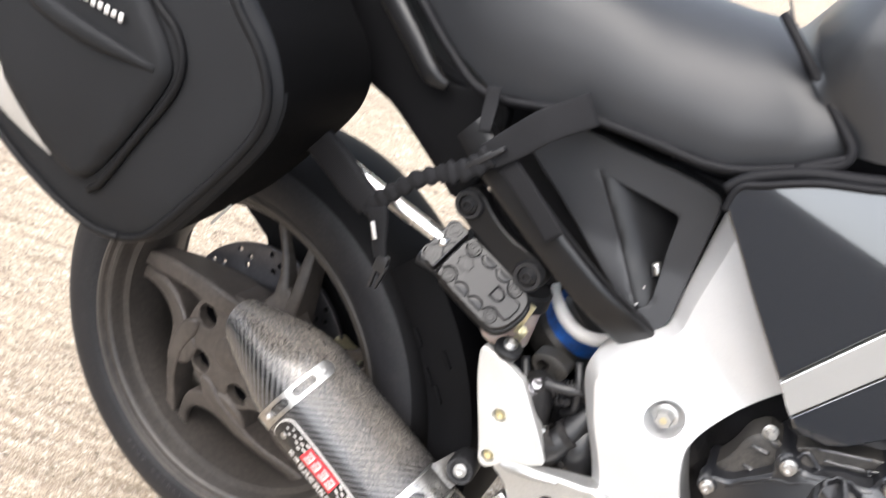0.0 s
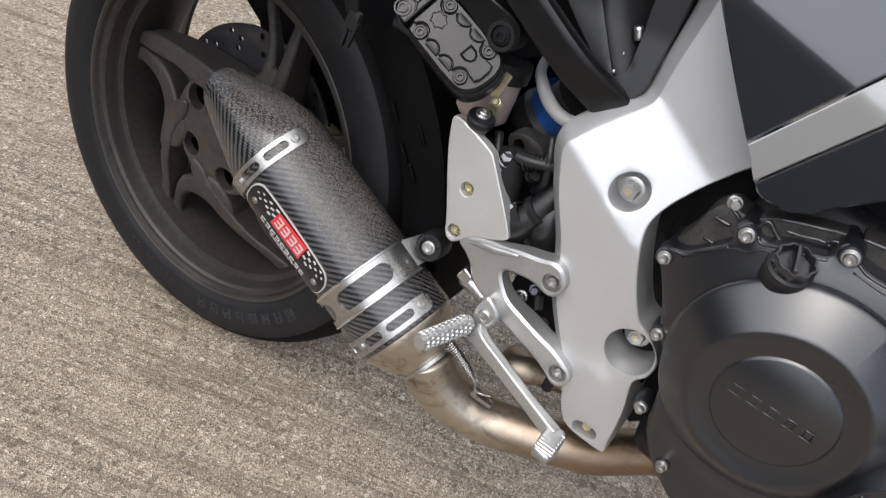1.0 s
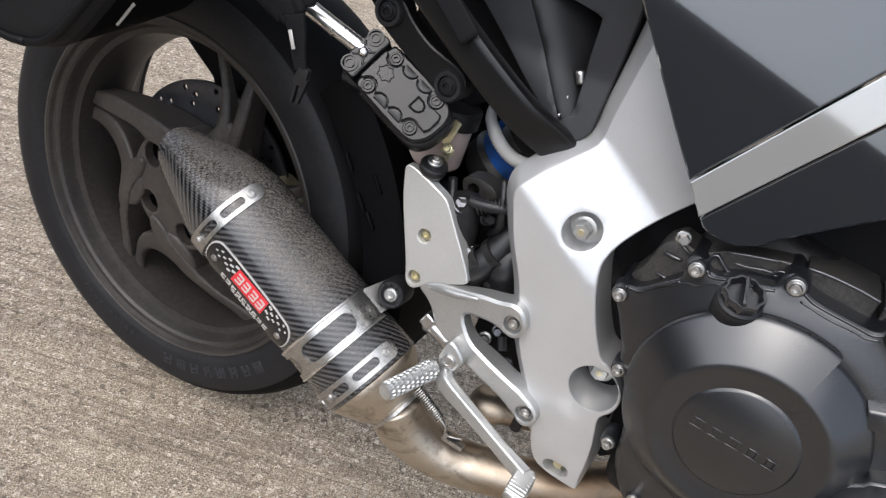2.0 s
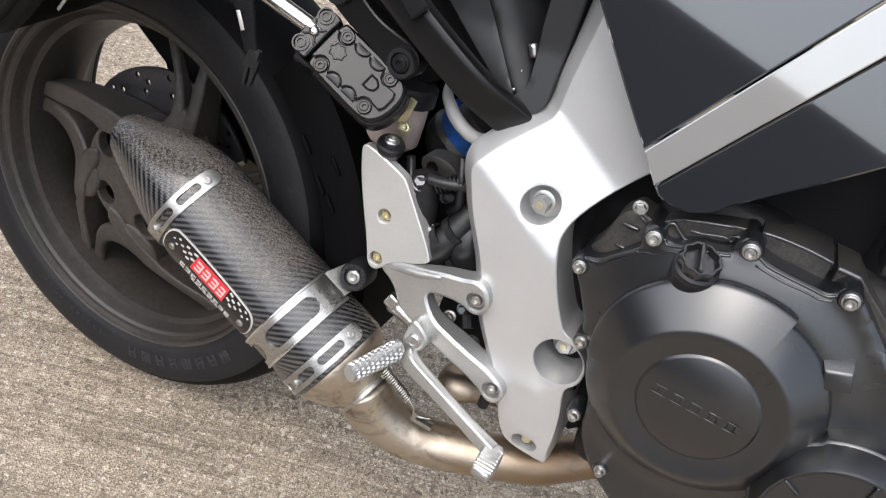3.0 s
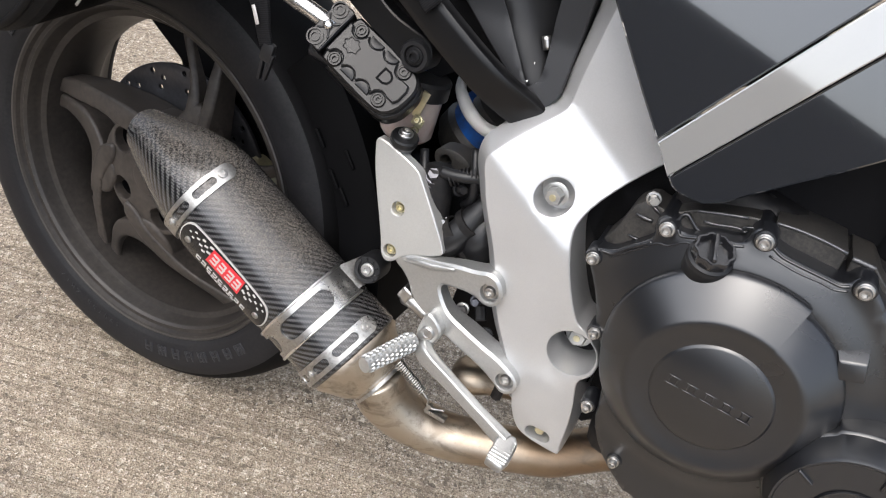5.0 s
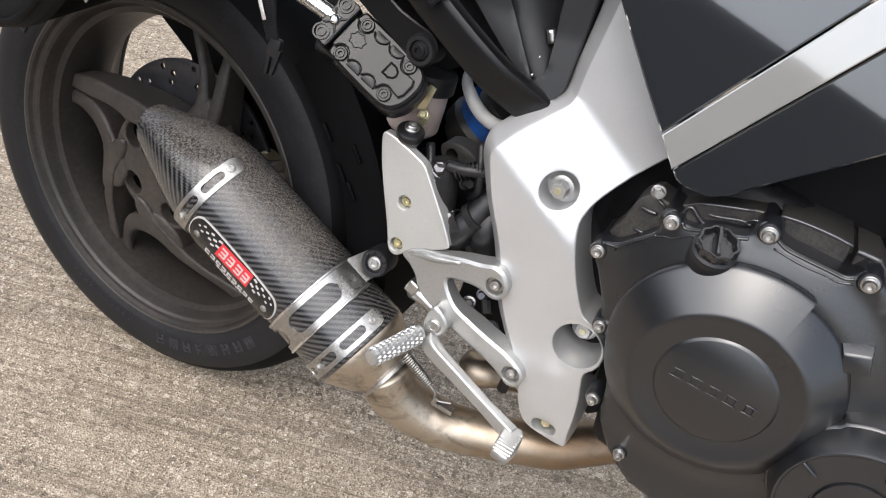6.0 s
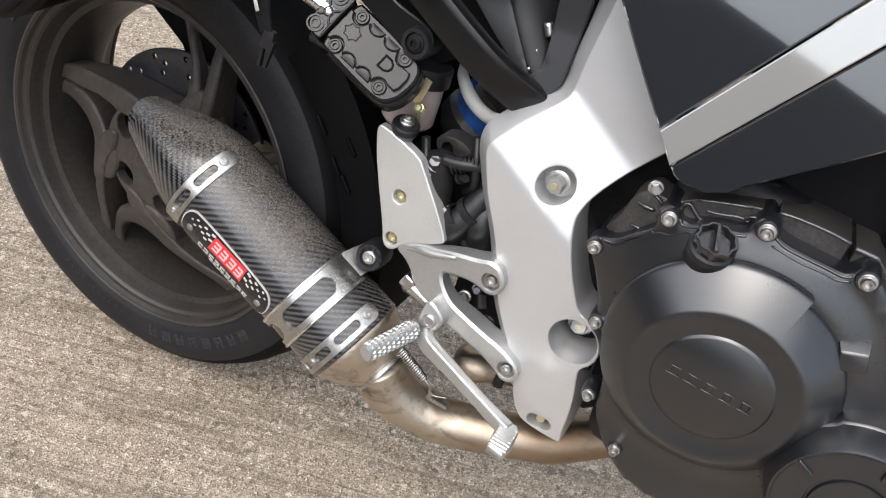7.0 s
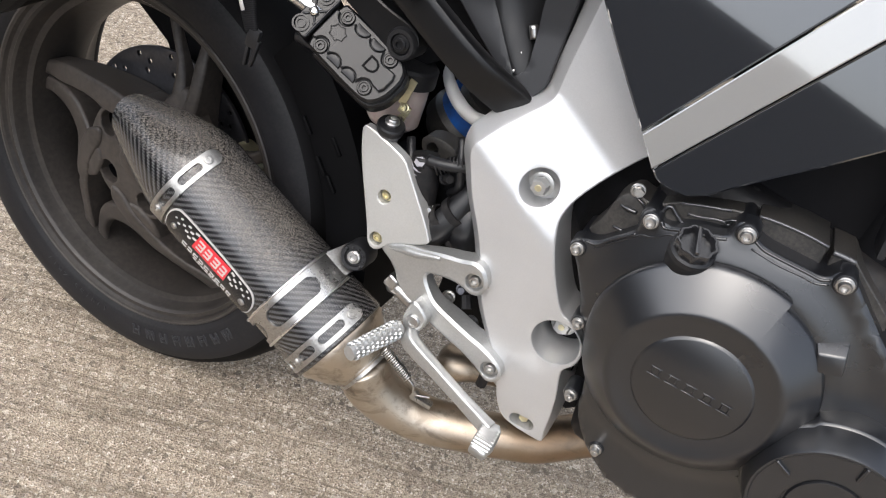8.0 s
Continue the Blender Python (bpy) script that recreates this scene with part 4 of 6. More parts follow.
def build_frame():
    line_a, line_b = Vector((0.453, 0.594)), Vector((0.546, 0.540))
    cd = (line_b - line_a).normalized()
    cn = Vector((-cd.y, cd.x))

    def y_plate(x, z):
        up = max(0.0, (Vector((x, z)) - line_a).dot(cn))
        return -0.152 + 0.42 * min(up, 0.078) + 0.06 * max(0.0, up - 0.078) + 0.06 * max(0.0, 0.40 - z)

    # the ridge where the face breaks into a flat chamfer, and the chamfer's outer edge
    ridge = [(0.5600, 0.3600), (0.5545, 0.3720), (0.5405, 0.4010), (0.5115, 0.4465), (0.4880, 0.5035), (0.4655, 0.5445), (0.4539, 0.5716), (0.4493, 0.5843), (0.4490, 0.5919), (0.4520, 0.5980), (0.4645, 0.6161), (0.4812, 0.6358), (0.4915, 0.6478), (0.4948, 0.6540), (0.4957, 0.6620), (0.4960, 0.6842), (0.4975, 0.7106), (0.4991, 0.7360), (0.5000, 0.7524), (0.5020, 0.7700)]
    outer = [(0.5555, 0.3580), (0.5485, 0.3684), (0.5340, 0.3965), (0.5035, 0.4430), (0.4795, 0.5000), (0.4565, 0.5410), (0.4445, 0.5620), (0.4375, 0.5776), (0.4355, 0.5930), (0.4390, 0.6070), (0.4560, 0.6285), (0.4661, 0.6422), (0.4755, 0.6490), (0.4797, 0.6575), (0.4814, 0.6660), (0.4823, 0.6840), (0.4829, 0.7077), (0.4829, 0.7305), (0.4830, 0.7486), (0.4838, 0.7690)]
    inner3 = spline([Vector((x, y_plate(x, z), z)) for x, z in ridge], 4)
    outer3 = spline([Vector((x, y_plate(p, q) + 1.25 * math.dist((x, z), (p, q)), z)) for (x, z), (p, q) in zip(outer, ridge)], 4)
    edge_line = [(0.612, 0.664), (0.596, 0.648), (0.578, 0.624), (0.557, 0.592), (0.5485, 0.571), (0.549, 0.5535), (0.562, 0.521), (0.5745, 0.497), (0.5835, 0.4835), (0.589, 0.4788), (0.598, 0.4752), (0.6085, 0.4672), (0.6180, 0.4570),
                 (0.6214, 0.4440), (0.6188, 0.4318), (0.6126, 0.4225), (0.6124, 0.4132), (0.6181, 0.3907), (0.6223, 0.3640), (0.6246, 0.3389), (0.6268, 0.3245), (0.6180, 0.3222), (0.6080, 0.3222), (0.5941, 0.3228), (0.5801, 0.3267), (0.5704, 0.3371), (0.5635, 0.3500)]
    outline = [(p.x, p.z) for p in spline([Vector((x, 0, z)) for x, z in edge_line], 3)] + [(p.x, p.z) for p in inner3] + [(0.516, 0.758), (0.545, 0.727), (0.602, 0.680)]
    big = ring2(0.5938, 0.4462, 0.0242, 40)
    small = ring2(0.5185, 0.5808, 0.0174, 28)
    low = slot2(0.5935, 0.3335, 0.6050, 0.3345, 0.0078)
    bm = relief(bmesh.new(), outline, y_plate, -0.085, [big, small, low], edge=0.0012, grid=0.007, floor=(-0.090, -0.123, -0.125), rim=0.0010, bevel=True)
    plate = open_part("frame_plate", bm, SILVER, bike, "silver painted cast frame plate", 28)
    rows = [[(p.x, p.y + 0.0009, p.z), (q.x, q.y, q.z), (q.x - 0.0006, q.y + 0.0012, q.z), (q.x - 0.0006, q.y + 0.03, q.z)] for p, q in zip(inner3, outer3)]
    part("chamfer", loft(bmesh.new(), rows, False), SILVER, plate, "", 25)
    head = bolt(plate, (0.5180, -0.133, 0.5807), 0.0118, CAST, tall=0.012, kind="hex")
    bm = lathe(bmesh.new(), [(0, 0), (0.0034, 0), (0.0030, 0.0006), (0, 0.0008)], (0.5180, -0.1450, 0.5807), (0, -1, 0), 16)
    open_part("paint_dot", bm, BRASSY, head, "yellow paint dot")
    bm = lathe(bmesh.new(), [(0.0, 0.0), (0.0250, 0.0), (0.0250, 0.0012), (0.0, 0.0012)], (0.5938, -0.0915, 0.4462), (0, -1, 0), 32)
    open_part("hole_floor", bm, CAST, plate)
    head = bolt(plate, (0.5905, -0.1060, 0.4407), 0.0135, CAST, tall=0.010, kind="hex")
    bm = lathe(bmesh.new(), [(0, 0), (0.0038, 0), (0.0034, 0.0006), (0, 0.0008)], (0.5905, -0.1157, 0.4407), (0, -1, 0), 16)
    open_part("paint_dot", bm, BRASSY, head, "yellow paint dot")
    bolt(plate, (0.5995, -0.126, 0.3345), 0.0080, BRASSY, tall=0.016, kind="hex")
    bolt(plate, (0.5975, -0.146, 0.6218), 0.0066, POLISHED, (0.3, -1, 0.1), 0.008, "hex")
    # drafted flank under the lower end
    front = [(0.6120, 0.4200), (0.6175, 0.3907), (0.6217, 0.3640), (0.6262, 0.3250)]
    rear = [(0.6200, 0.4050), (0.6240, 0.3800), (0.6280, 0.3520), (0.6285, 0.3140)]
    rows = [[(f[0], -0.1485, f[1]), (g[0], -0.122, g[1]), (g[0] + 0.001, -0.09, g[1])] for f, g in zip(front, rear)]
    part("flank", loft(bmesh.new(), rows, False), SILVER, plate, "", 30)
    # near-black sheet that paints the shaded gap between plate and engine
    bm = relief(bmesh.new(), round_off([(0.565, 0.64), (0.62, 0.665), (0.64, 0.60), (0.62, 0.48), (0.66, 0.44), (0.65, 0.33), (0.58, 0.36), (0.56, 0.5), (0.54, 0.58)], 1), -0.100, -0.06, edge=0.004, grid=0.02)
    part("dark_gap_sheet", bm, VOID, plate)


def build_rearset():
    outline = round_off([(0.333, 0.556), (0.337, 0.559), (0.357, 0.5545), (0.385, 0.5455), (0.391, 0.539), (0.4385, 0.482), (0.4375, 0.473), (0.401, 0.457), (0.394, 0.446), (0.385, 0.4385), (0.376, 0.443), (0.371, 0.460), (0.343, 0.520), (0.334, 0.548)], 2, 0.25)
    def y_heel(x, z):
        return -0.149 + 0.10 * max(0, z - 0.45)
    bm = relief(bmesh.new(), outline, y_heel, -0.128, [ring2(0.378, 0.499, 0.0072, 16), ring2(0.384, 0.4525, 0.0072, 16)], edge=0.0012, grid=0.007, floor=-0.136, bevel=True)
    heel = open_part("heel_guard", bm, HEEL, bike, "brushed silver heel guard plate", 20)
    bolt(heel, (0.378, -0.136, 0.4985), 0.0062, BRASSY, tall=0.005)
    bolt(heel, (0.384, -0.142, 0.4525), 0.0062, BRASSY, tall=0.005)
    # forged bracket with two arms
    def y_arm(x, z):
        return -0.148 - 0.16 * min(max(x - 0.395, 0.0), 0.10)
    arms = [(0.392, 0.4545), (0.4194, 0.4661), (0.4344, 0.4706), (0.4584, 0.4817), (0.4803, 0.4883), (0.4926, 0.4953), (0.5040, 0.4930), (0.5115, 0.4825), (0.5136, 0.4719), (0.5090, 0.4618), (0.5000, 0.4586), (0.4900, 0.4616), (0.4782, 0.4614), (0.4614, 0.4565), (0.4500, 0.4520), (0.4510, 0.4435),
            (0.4625, 0.4308), (0.4727, 0.4248), (0.4931, 0.4214), (0.5159, 0.4145), (0.5315, 0.4113), (0.5502, 0.4033), (0.5592, 0.3953), (0.5616, 0.3845), (0.5560, 0.3758), (0.5465, 0.3738), (0.5382, 0.3805), (0.5153, 0.3916), (0.489, 0.3978), (0.4682, 0.4011), (0.4512, 0.4100), (0.4421, 0.4094), (0.4307, 0.4132), (0.4220, 0.4189), (0.4147, 0.4306), (0.4034, 0.4394), (0.392, 0.443)]
    ends = ((0.4995, 0.4745), (0.5475, 0.3900))
    bm = relief(bmesh.new(), round_off(arms, 2, 0.25), y_arm, -0.140, [ring2(x, z, 0.0094, 24) for x, z in ends], edge=0.0030, grid=0.005, floor=-0.157, rim=0.0010, bevel=True)
    bracket = open_part("footrest_bracket", bm, CAST, bike, "forged aluminium footrest bracket", 28)
    for x, z in ends:
        bolt(bracket, (x, -0.157, z), 0.0084, BOLT, tall=0.007)
    bm = sweep(bmesh.new(), [(0.398, -0.146, 0.4500), (0.420, -0.152, 0.4610), (0.4344, -0.1545, 0.4660), (0.4584, -0.158, 0.4765)], [0.002, 0.0042, 0.0042, 0.002], 10, 5)
    part("arm_ridge", bm, CAST, bracket)
    # footpeg with knurled grip
    a, b = Vector((0.447, -0.176, 0.388)), Vector((0.428, -0.240, 0.384))
    d = (b - a)
    bm = sweep(bmesh.new(), [a, a + d * 0.5, b], [0.0095, 0.0094, 0.0078], 24, 6, flat=0.95)
    peg = part("footpeg", bm, CAST, bracket, "knurled aluminium footpeg", 60)
    ax = d.normalized()
    side = ax.orthogonal().normalized()
    third = ax.cross(side)
    bm = bmesh.new()
    for i in range(10):
        for j in range(14):
            ang = 2 * math.pi * (j + 0.5 * (i % 2)) / 14
            c = a + d * (0.08 + 0.092 * i) + (side * math.cos(ang) + third * math.sin(ang)) * (0.0091 - 0.00012 * i)
            n = (side * math.cos(ang) + third * math.sin(ang))
            t = ax.cross(n)
            q = [bm.verts.new(c + e) for e in (ax * 0.0037, t * 0.0025, -ax * 0.0037, -t * 0.0025)]
            top = [bm.verts.new(c + n * 0.0017 + e * 0.42) for e in (ax * 0.0037, t * 0.0025, -ax * 0.0037, -t * 0.0025)]
            bm.faces.new(top)
            for k in range(4):
                bm.faces.new((q[k], q[(k + 1) % 4], top[(k + 1) % 4], top[k]))
    open_part("knurling", bm, CAST, peg, "", 20)
    clevis = [(0.4495, 0.4240), (0.4467, 0.4086), (0.4456, 0.3976), (0.4500, 0.3883), (0.4568, 0.3858), (0.4640, 0.3895), (0.4700, 0.3980), (0.4726, 0.4116), (0.4570, 0.4245)]
    bm = relief(bmesh.new(), round_off(clevis, 2, 0.25), -0.172, -0.148, edge=0.0022, grid=0.006, bevel=True)
    lug = open_part("peg_clevis", bm, CAST, bracket, "", 28)
    bm = lathe(bmesh.new(), [(0, 0.0), (0.0076, 0.0), (0.0076, 0.003), (0.0066, 0.0042), (0.0040, 0.0042), (0.0034, 0.0032), (0, 0.0032)], (0.4580, -0.171, 0.4030), (0, -1, 0), 24)
    open_part("pivot_cap", bm, BOLT, lug)
    # brake pedal
    bm = bmesh.new()
    sweep(bm, [(0.457, -0.164, 0.388), (0.466, -0.180, 0.385), (0.504, -0.190, 0.377), (0.540, -0.199, 0.370), (0.577, -0.208, 0.363)], [0.0085, 0.0090, 0.0074, 0.0068, 0.0080], 24, 6, flat=0.8, square=5.0)
    lever = part("brake_pedal", bm, CAST, bike, "polished aluminium brake pedal", 35)
    bm = sweep(bmesh.new(), [(0.577, -0.203, 0.363), (0.579, -0.212, 0.363), (0.580, -0.229, 0.362), (0.579, -0.242, 0.361)], [0.0090, 0.0108, 0.0108, 0.0085], 20, 6, flat=0.6, square=4.5, up=(0, 0, 1))
    tip = part("pedal_tip", bm, CAST, lever)
    bm = bmesh.new()
    for k in range(8):
        f = k / 7
        c = Vector((0.5795, -0.209, 0.3680)).lerp(Vector((0.5795, -0.239, 0.3670)), f)
        brick(bm, c, (0.0190, 0.0034, 0.0024), (0, 0, 0), 0.0008, 1)
    open_part("tread_rib", bm, CAST, tip)
    # return spring and switch behind the bracket
    bm = bmesh.new()
    sweep(bm, [(0.412, -0.135, 0.402), (0.425, -0.140, 0.405), (0.445, -0.142, 0.400)], 0.009, 10, 4)
    brick(bm, (0.414, -0.142, 0.412), (0.014, 0.012, 0.016), (0, 20, 0), 0.003)
    part("pedal_pivot", bm, BOLT, bracket)
    heel.location, bracket.location, lever.location = (0.0002, 0, -0.0040), (0.0006, 0, -0.0045), (0.0006, 0, -0.0050)


def build_engine():
    base = [(0.5675, 0.5575), (0.5741, 0.5637), (0.5879, 0.5686), (0.5966, 0.5799), (0.6076, 0.5915), (0.6132, 0.5999), (0.6092, 0.607), (0.6088, 0.6153), (0.6132, 0.6215), (0.6193, 0.6226), (0.625, 0.6185), (0.6311, 0.6146), (0.6448, 0.6215), (0.657, 0.6263), (0.6697, 0.6293), (0.6755, 0.6325), (0.676, 0.6385), (0.6772, 0.645), (0.6822, 0.6494), (0.6889, 0.6479), (0.6959, 0.6406), (0.7043, 0.6376), (0.716, 0.6369), (0.7384, 0.6364), (0.7496, 0.6359), (0.7547, 0.6384), (0.7558, 0.6418), (0.7601, 0.6476), (0.7683, 0.6482), (0.7772, 0.6402),
            (0.7902, 0.629), (0.815, 0.608), (0.845, 0.585), (0.87, 0.54),
            (0.885, 0.48), (0.87, 0.42), (0.82, 0.375), (0.76, 0.350), (0.704, 0.344), (0.674, 0.365), (0.658, 0.380), (0.641, 0.405), (0.637, 0.430), (0.632, 0.452), (0.621, 0.478), (0.604, 0.496), (0.597, 0.512), (0.585, 0.530), (0.5725, 0.5470)]
    base = round_off(base, 1, 0.28)
    cx, cz = 0.7105, 0.5140

    def y_cover(x, z):
        d = math.hypot(x - cx, z - cz)
        swell = max(0.0, 1 - max(0, d - 0.095) / 0.035)
        return -0.176 + 0.015 * min(1.0, max(0.0, (0.65 - x) / 0.07)) - 0.008 * swell * swell * (3 - 2 * swell)
    bm = relief(bmesh.new(), base, y_cover, -0.10, edge=0.0032, grid=0.007)
    cover = open_part("clutch_cover", bm, COVER, bike, "satin black round clutch cover", 50)
    # raised lips along the gasket edge, and the second rib inside them
    edge_runs = ([(0.5770, 0.5635), (0.5885, 0.5670), (0.5975, 0.5782), (0.6085, 0.5900), (0.6130, 0.5950)], [(0.6265, 0.6165), (0.6315, 0.6132), (0.6450, 0.6198), (0.6572, 0.6246), (0.6700, 0.6276), (0.6765, 0.6305)], [(0.6955, 0.6390), (0.7043, 0.6358), (0.716, 0.6351), (0.7384, 0.6346), (0.7500, 0.6342), (0.7560, 0.6372)],
                 [(0.5871, 0.5629), (0.6026, 0.5803), (0.6166, 0.5963), (0.6262, 0.6008), (0.6359, 0.6102), (0.6425, 0.6125)], [(0.6958, 0.6325), (0.7184, 0.6305), (0.7359, 0.6307), (0.7476, 0.6300), (0.7568, 0.6330)])
    for k, run in enumerate(edge_runs):
        bm = sweep(bmesh.new(), [(x, y_cover(x, z) + 0.0002, z) for x, z in run], 0.0013 if k < 3 else 0.0010, 8, 5)
        part("cover_rib", bm, COVER, cover)
    prof = [(0.0955, -0.006), (0.0970, 0.004), (0.0975, 0.008), (0.0968, 0.0115), (0.0950, 0.0145), (0.0730, 0.0350), (0.0700, 0.0366), (0.0675, 0.0370), (0.0650, 0.0366), (0.0620, 0.0358), (0.0580, 0.0349), (0.0535, 0.0342), (0.0490, 0.0339), (0.0477, 0.0352), (0.0464, 0.0360), (0.0, 0.0366)]
    bm = lathe(bmesh.new(), prof, (cx, -0.178, cz), (0, -1, 0), 120)
    dome = part("clutch_dome", bm, COVER, cover, "", 40)
    # raised shield over the upper part of the dome
    rows = []
    for k in range(70):
        a = radians(-17 + 143 * k / 69)
        fade = min(1.0, (69 - k) / 34)
        fade = fade * fade * (3 - 2 * fade)
        row = []
        for r, h in ((0.1040, 0.0080), (0.1035, 0.0135), (0.1015, 0.0158), (0.0985, 0.0180), (0.0725, 0.0368), (0.0700, 0.0380), (0.0680, 0.0378), (0.0670, 0.0320)):
            r -= (1 - fade) * max(0.0, r - 0.0730) * 0.28
            row.append((cx - r * math.sin(a), -0.178 - h + 0.0030 * (1 - fade), cz + r * math.cos(a)))
        rows.append(row)
    part("dome_shield", loft(bmesh.new(), rows), COVER, dome, "", 45)
    # maker's name as plain raised bars
    for k in range(5):
        bm = bmesh.new()
        x = 0.6795 + 0.0152 * k
        for dx, dz, w, h in ((0, -0.0040, 0.0118, 0.0012), (0, 0.0040, 0.0100, 0.0009), (-0.0030, 0, 0.0008, 0.0072), (0.0030, 0, 0.0008, 0.0072)):
            brick(bm, (x + dx, -0.2149, cz + 0.0005 + dz), (w, 0.0011, h), (0, 0, 0), 0.0003, 1)
        part("raised_mark", bm, COVER, dome)
    # filler cap, tilted upwards in a raised collar
    at, ax = Vector((0.658, -0.186, 0.612)), Vector((0.0, -0.42, 0.91)).normalized()
    bm = lathe(bmesh.new(), [(0.0172, -0.016), (0.0184, -0.004), (0.0186, 0.000), (0.0176, 0.002), (0.0168, -0.003), (0, -0.003)], at, ax, 36)
    part("cap_collar", bm, RUBBER, cover, "", 45)
    bm = lathe(bmesh.new(), [(0.0170, 0.0), (0.0182, 0.0015), (0.0182, 0.0032), (0.0162, 0.005), (0, 0.006)], at, ax, 32)
    cap = open_part("filler_cap", bm, RUBBER, cover, "black plastic oil filler cap")
    def scallop(a, h):
        return 1.0 + (0.05 * math.cos(9 * a) if h > 0.006 else 0)
    bm = lathe(bmesh.new(), [(0.0145, 0.004), (0.0163, 0.0062), (0.0163, 0.0125), (0.0153, 0.0140), (0.0138, 0.0140), (0.0124, 0.0075), (0, 0.0070)], at, ax, 72, scallop)
    part("cap_ring", bm, GLOSS, cap, "", 40)
    bm = wedge(bmesh.new(), at + ax * 0.006, ax, (-0.22, 0.88, 0.40), (0.0058, 0.0300), (0.0036, 0.0270), 0.0110, 0.0, 0.0010)
    open_part("cap_grip", bm, GLOSS, cap)
    # cast lug with a sloping top
    bm = wedge(bmesh.new(), (0.786, -0.172, 0.586), (0, -1, 0.12), (-0.35, 0, 0.94), (0.026, 0.031), (0.020, 0.016), 0.020, -0.0070, 0.0018)
    open_part("cover_lug", bm, COVER, cover)
    # second cover, lower and further forward
    prof = [(0.0665, -0.004), (0.0662, 0.0195), (0.0655, 0.0212), (0.0642, 0.0224), (0.0605, 0.0455), (0.0592, 0.0480), (0.0575, 0.0482), (0.0562, 0.0468), (0.0340, 0.0475), (0.0330, 0.0455), (0.0315, 0.0455), (0.0305, 0.0480), (0.0, 0.0485)]
    def stepped(a, h):
        return 1.035 if (a < radians(34) or a > math.pi) and h < 0.03 else 1.0
    bm = lathe(bmesh.new(), prof, (0.8435, -0.178, 0.4795), (0, -1, 0), 108, stepped)
    second = open_part("generator_cover", bm, COVER, cover, "", 30)
    for a in (155, 89):
        bm = bmesh.new()
        brick(bm, (0.8435 + 0.0505 * math.cos(radians(a)), -0.2262, 0.4795 + 0.0505 * math.sin(radians(a))), (0.015, 0.004, 0.0026), (0, -a, 0), 0.001)
        part("cover_notch", bm, COVER, second)
    for x, z, r in ((0.5745, 0.5545, 0.0062), (0.6191, 0.6130, 0.0066), (0.6878, 0.6412, 0.0069), (0.7660, 0.6395, 0.0069), (0.6297, 0.4180, 0.0060), (0.6748, 0.3790, 0.0058), (0.6052, 0.4935, 0.0058)):
        bm = lathe(bmesh.new(), [(r * 1.40, -0.02), (r * 1.32, 0.0), (r * 1.15, 0.002), (0, 0.003)], (x, y_cover(x, z), z), (0, -1, 0), 24)
        boss = part("bolt_boss", bm, COVER, cover, "", 50)
        bolt(boss, (x, y_cover(x, z) - 0.002, z), r, BOLT, tall=0.007)
    # crankcase behind the cover
    bm = bmesh.new()
    brick(bm, (0.785, 0.0, 0.475), (0.29, 0.26, 0.30), (0, 0, 0), 0.03, 3)
    brick(bm, (0.73, -0.055, 0.60), (0.24, 0.15, 0.10), (0, 8, 0), 0.02, 3)
    brick(bm, (0.60, 0.0, 0.56), (0.12, 0.2, 0.2), (0, 0, 0), 0.02, 3)
    part("crankcase", bm, GRIME, bike, "", 40)
    # crankcase flange: a dusty ledge that stands out round the cover, in three castings; the pale lip paints its lit
    # edge
    flanges = ([(0.6177, 0.6178), (0.6212, 0.6231), (0.6336, 0.6316), (0.6481, 0.6372), (0.6707, 0.6446), (0.6853, 0.6483)], [(0.6908, 0.6505), (0.7063, 0.6526), (0.7286, 0.6533), (0.7465, 0.6522)], [(0.7513, 0.6501), (0.7591, 0.6503), (0.7692, 0.6502), (0.7788, 0.6428), (0.815, 0.618)])
    for k, line in enumerate(flanges):
        a, b = line[0], line[-1]
        bm = relief(bmesh.new(), line + [(b[0] + 0.002, b[1] - 0.030), (a[0] + 0.004, a[1] - 0.030)], -0.1515, -0.10, edge=0.0010, grid=0.006, bevel=True)
        ledge = part("case_flange", bm, DUSTY, bike, "", 25)
        lip = line[2:5] if k == 0 else line[:4] if k == 1 else line[:3]
        bm = sweep(bmesh.new(), [(x, -0.1520, z - 0.0008) for x, z in lip], 0.0012 if k != 2 else 0.0020, 8, 4)
        part("flange_lip", bm, CASEEDGE, ledge)
    # cast web, arched lobe and short ribs at the rear of the cover
    bm = relief(bmesh.new(), round_off([(0.5725, 0.5626), (0.5810, 0.5832), (0.5845, 0.6062), (0.5958, 0.6195), (0.6083, 0.6171), (0.6160, 0.6170), (0.6180, 0.595), (0.600, 0.570)], 1, 0.2), lambda x, z: -0.149 + 0.25 * max(0.0, 0.600 - x) + 0.10 * max(0.0, z - 0.60), -0.11, edge=0.0016, grid=0.006, bevel=True)
    web = open_part("case_web", bm, DUSTY, bike)
    for run, r in (([(0.5902, 0.6033), (0.5974, 0.6037), (0.6053, 0.6046)], 0.0022), ([(0.5979, 0.6172), (0.6045, 0.6151), (0.6093, 0.6125)], 0.0015), ([(0.5922, 0.5825), (0.5984, 0.583), (0.6024, 0.5835)], 0.0018)):
        bm = sweep(bmesh.new(), [(x, -0.1500 + 0.25 * max(0.0, 0.600 - x), z) for x, z in run], [r * 0.5, r, r * 0.7], 8, 4)
        part("case_rib", bm, COVER, web)
    arch = [(0.6272, 0.612), (0.6242, 0.6194), (0.6246, 0.6246), (0.6283, 0.6272), (0.6342, 0.6232), (0.6405, 0.6194), (0.6466, 0.6189)]
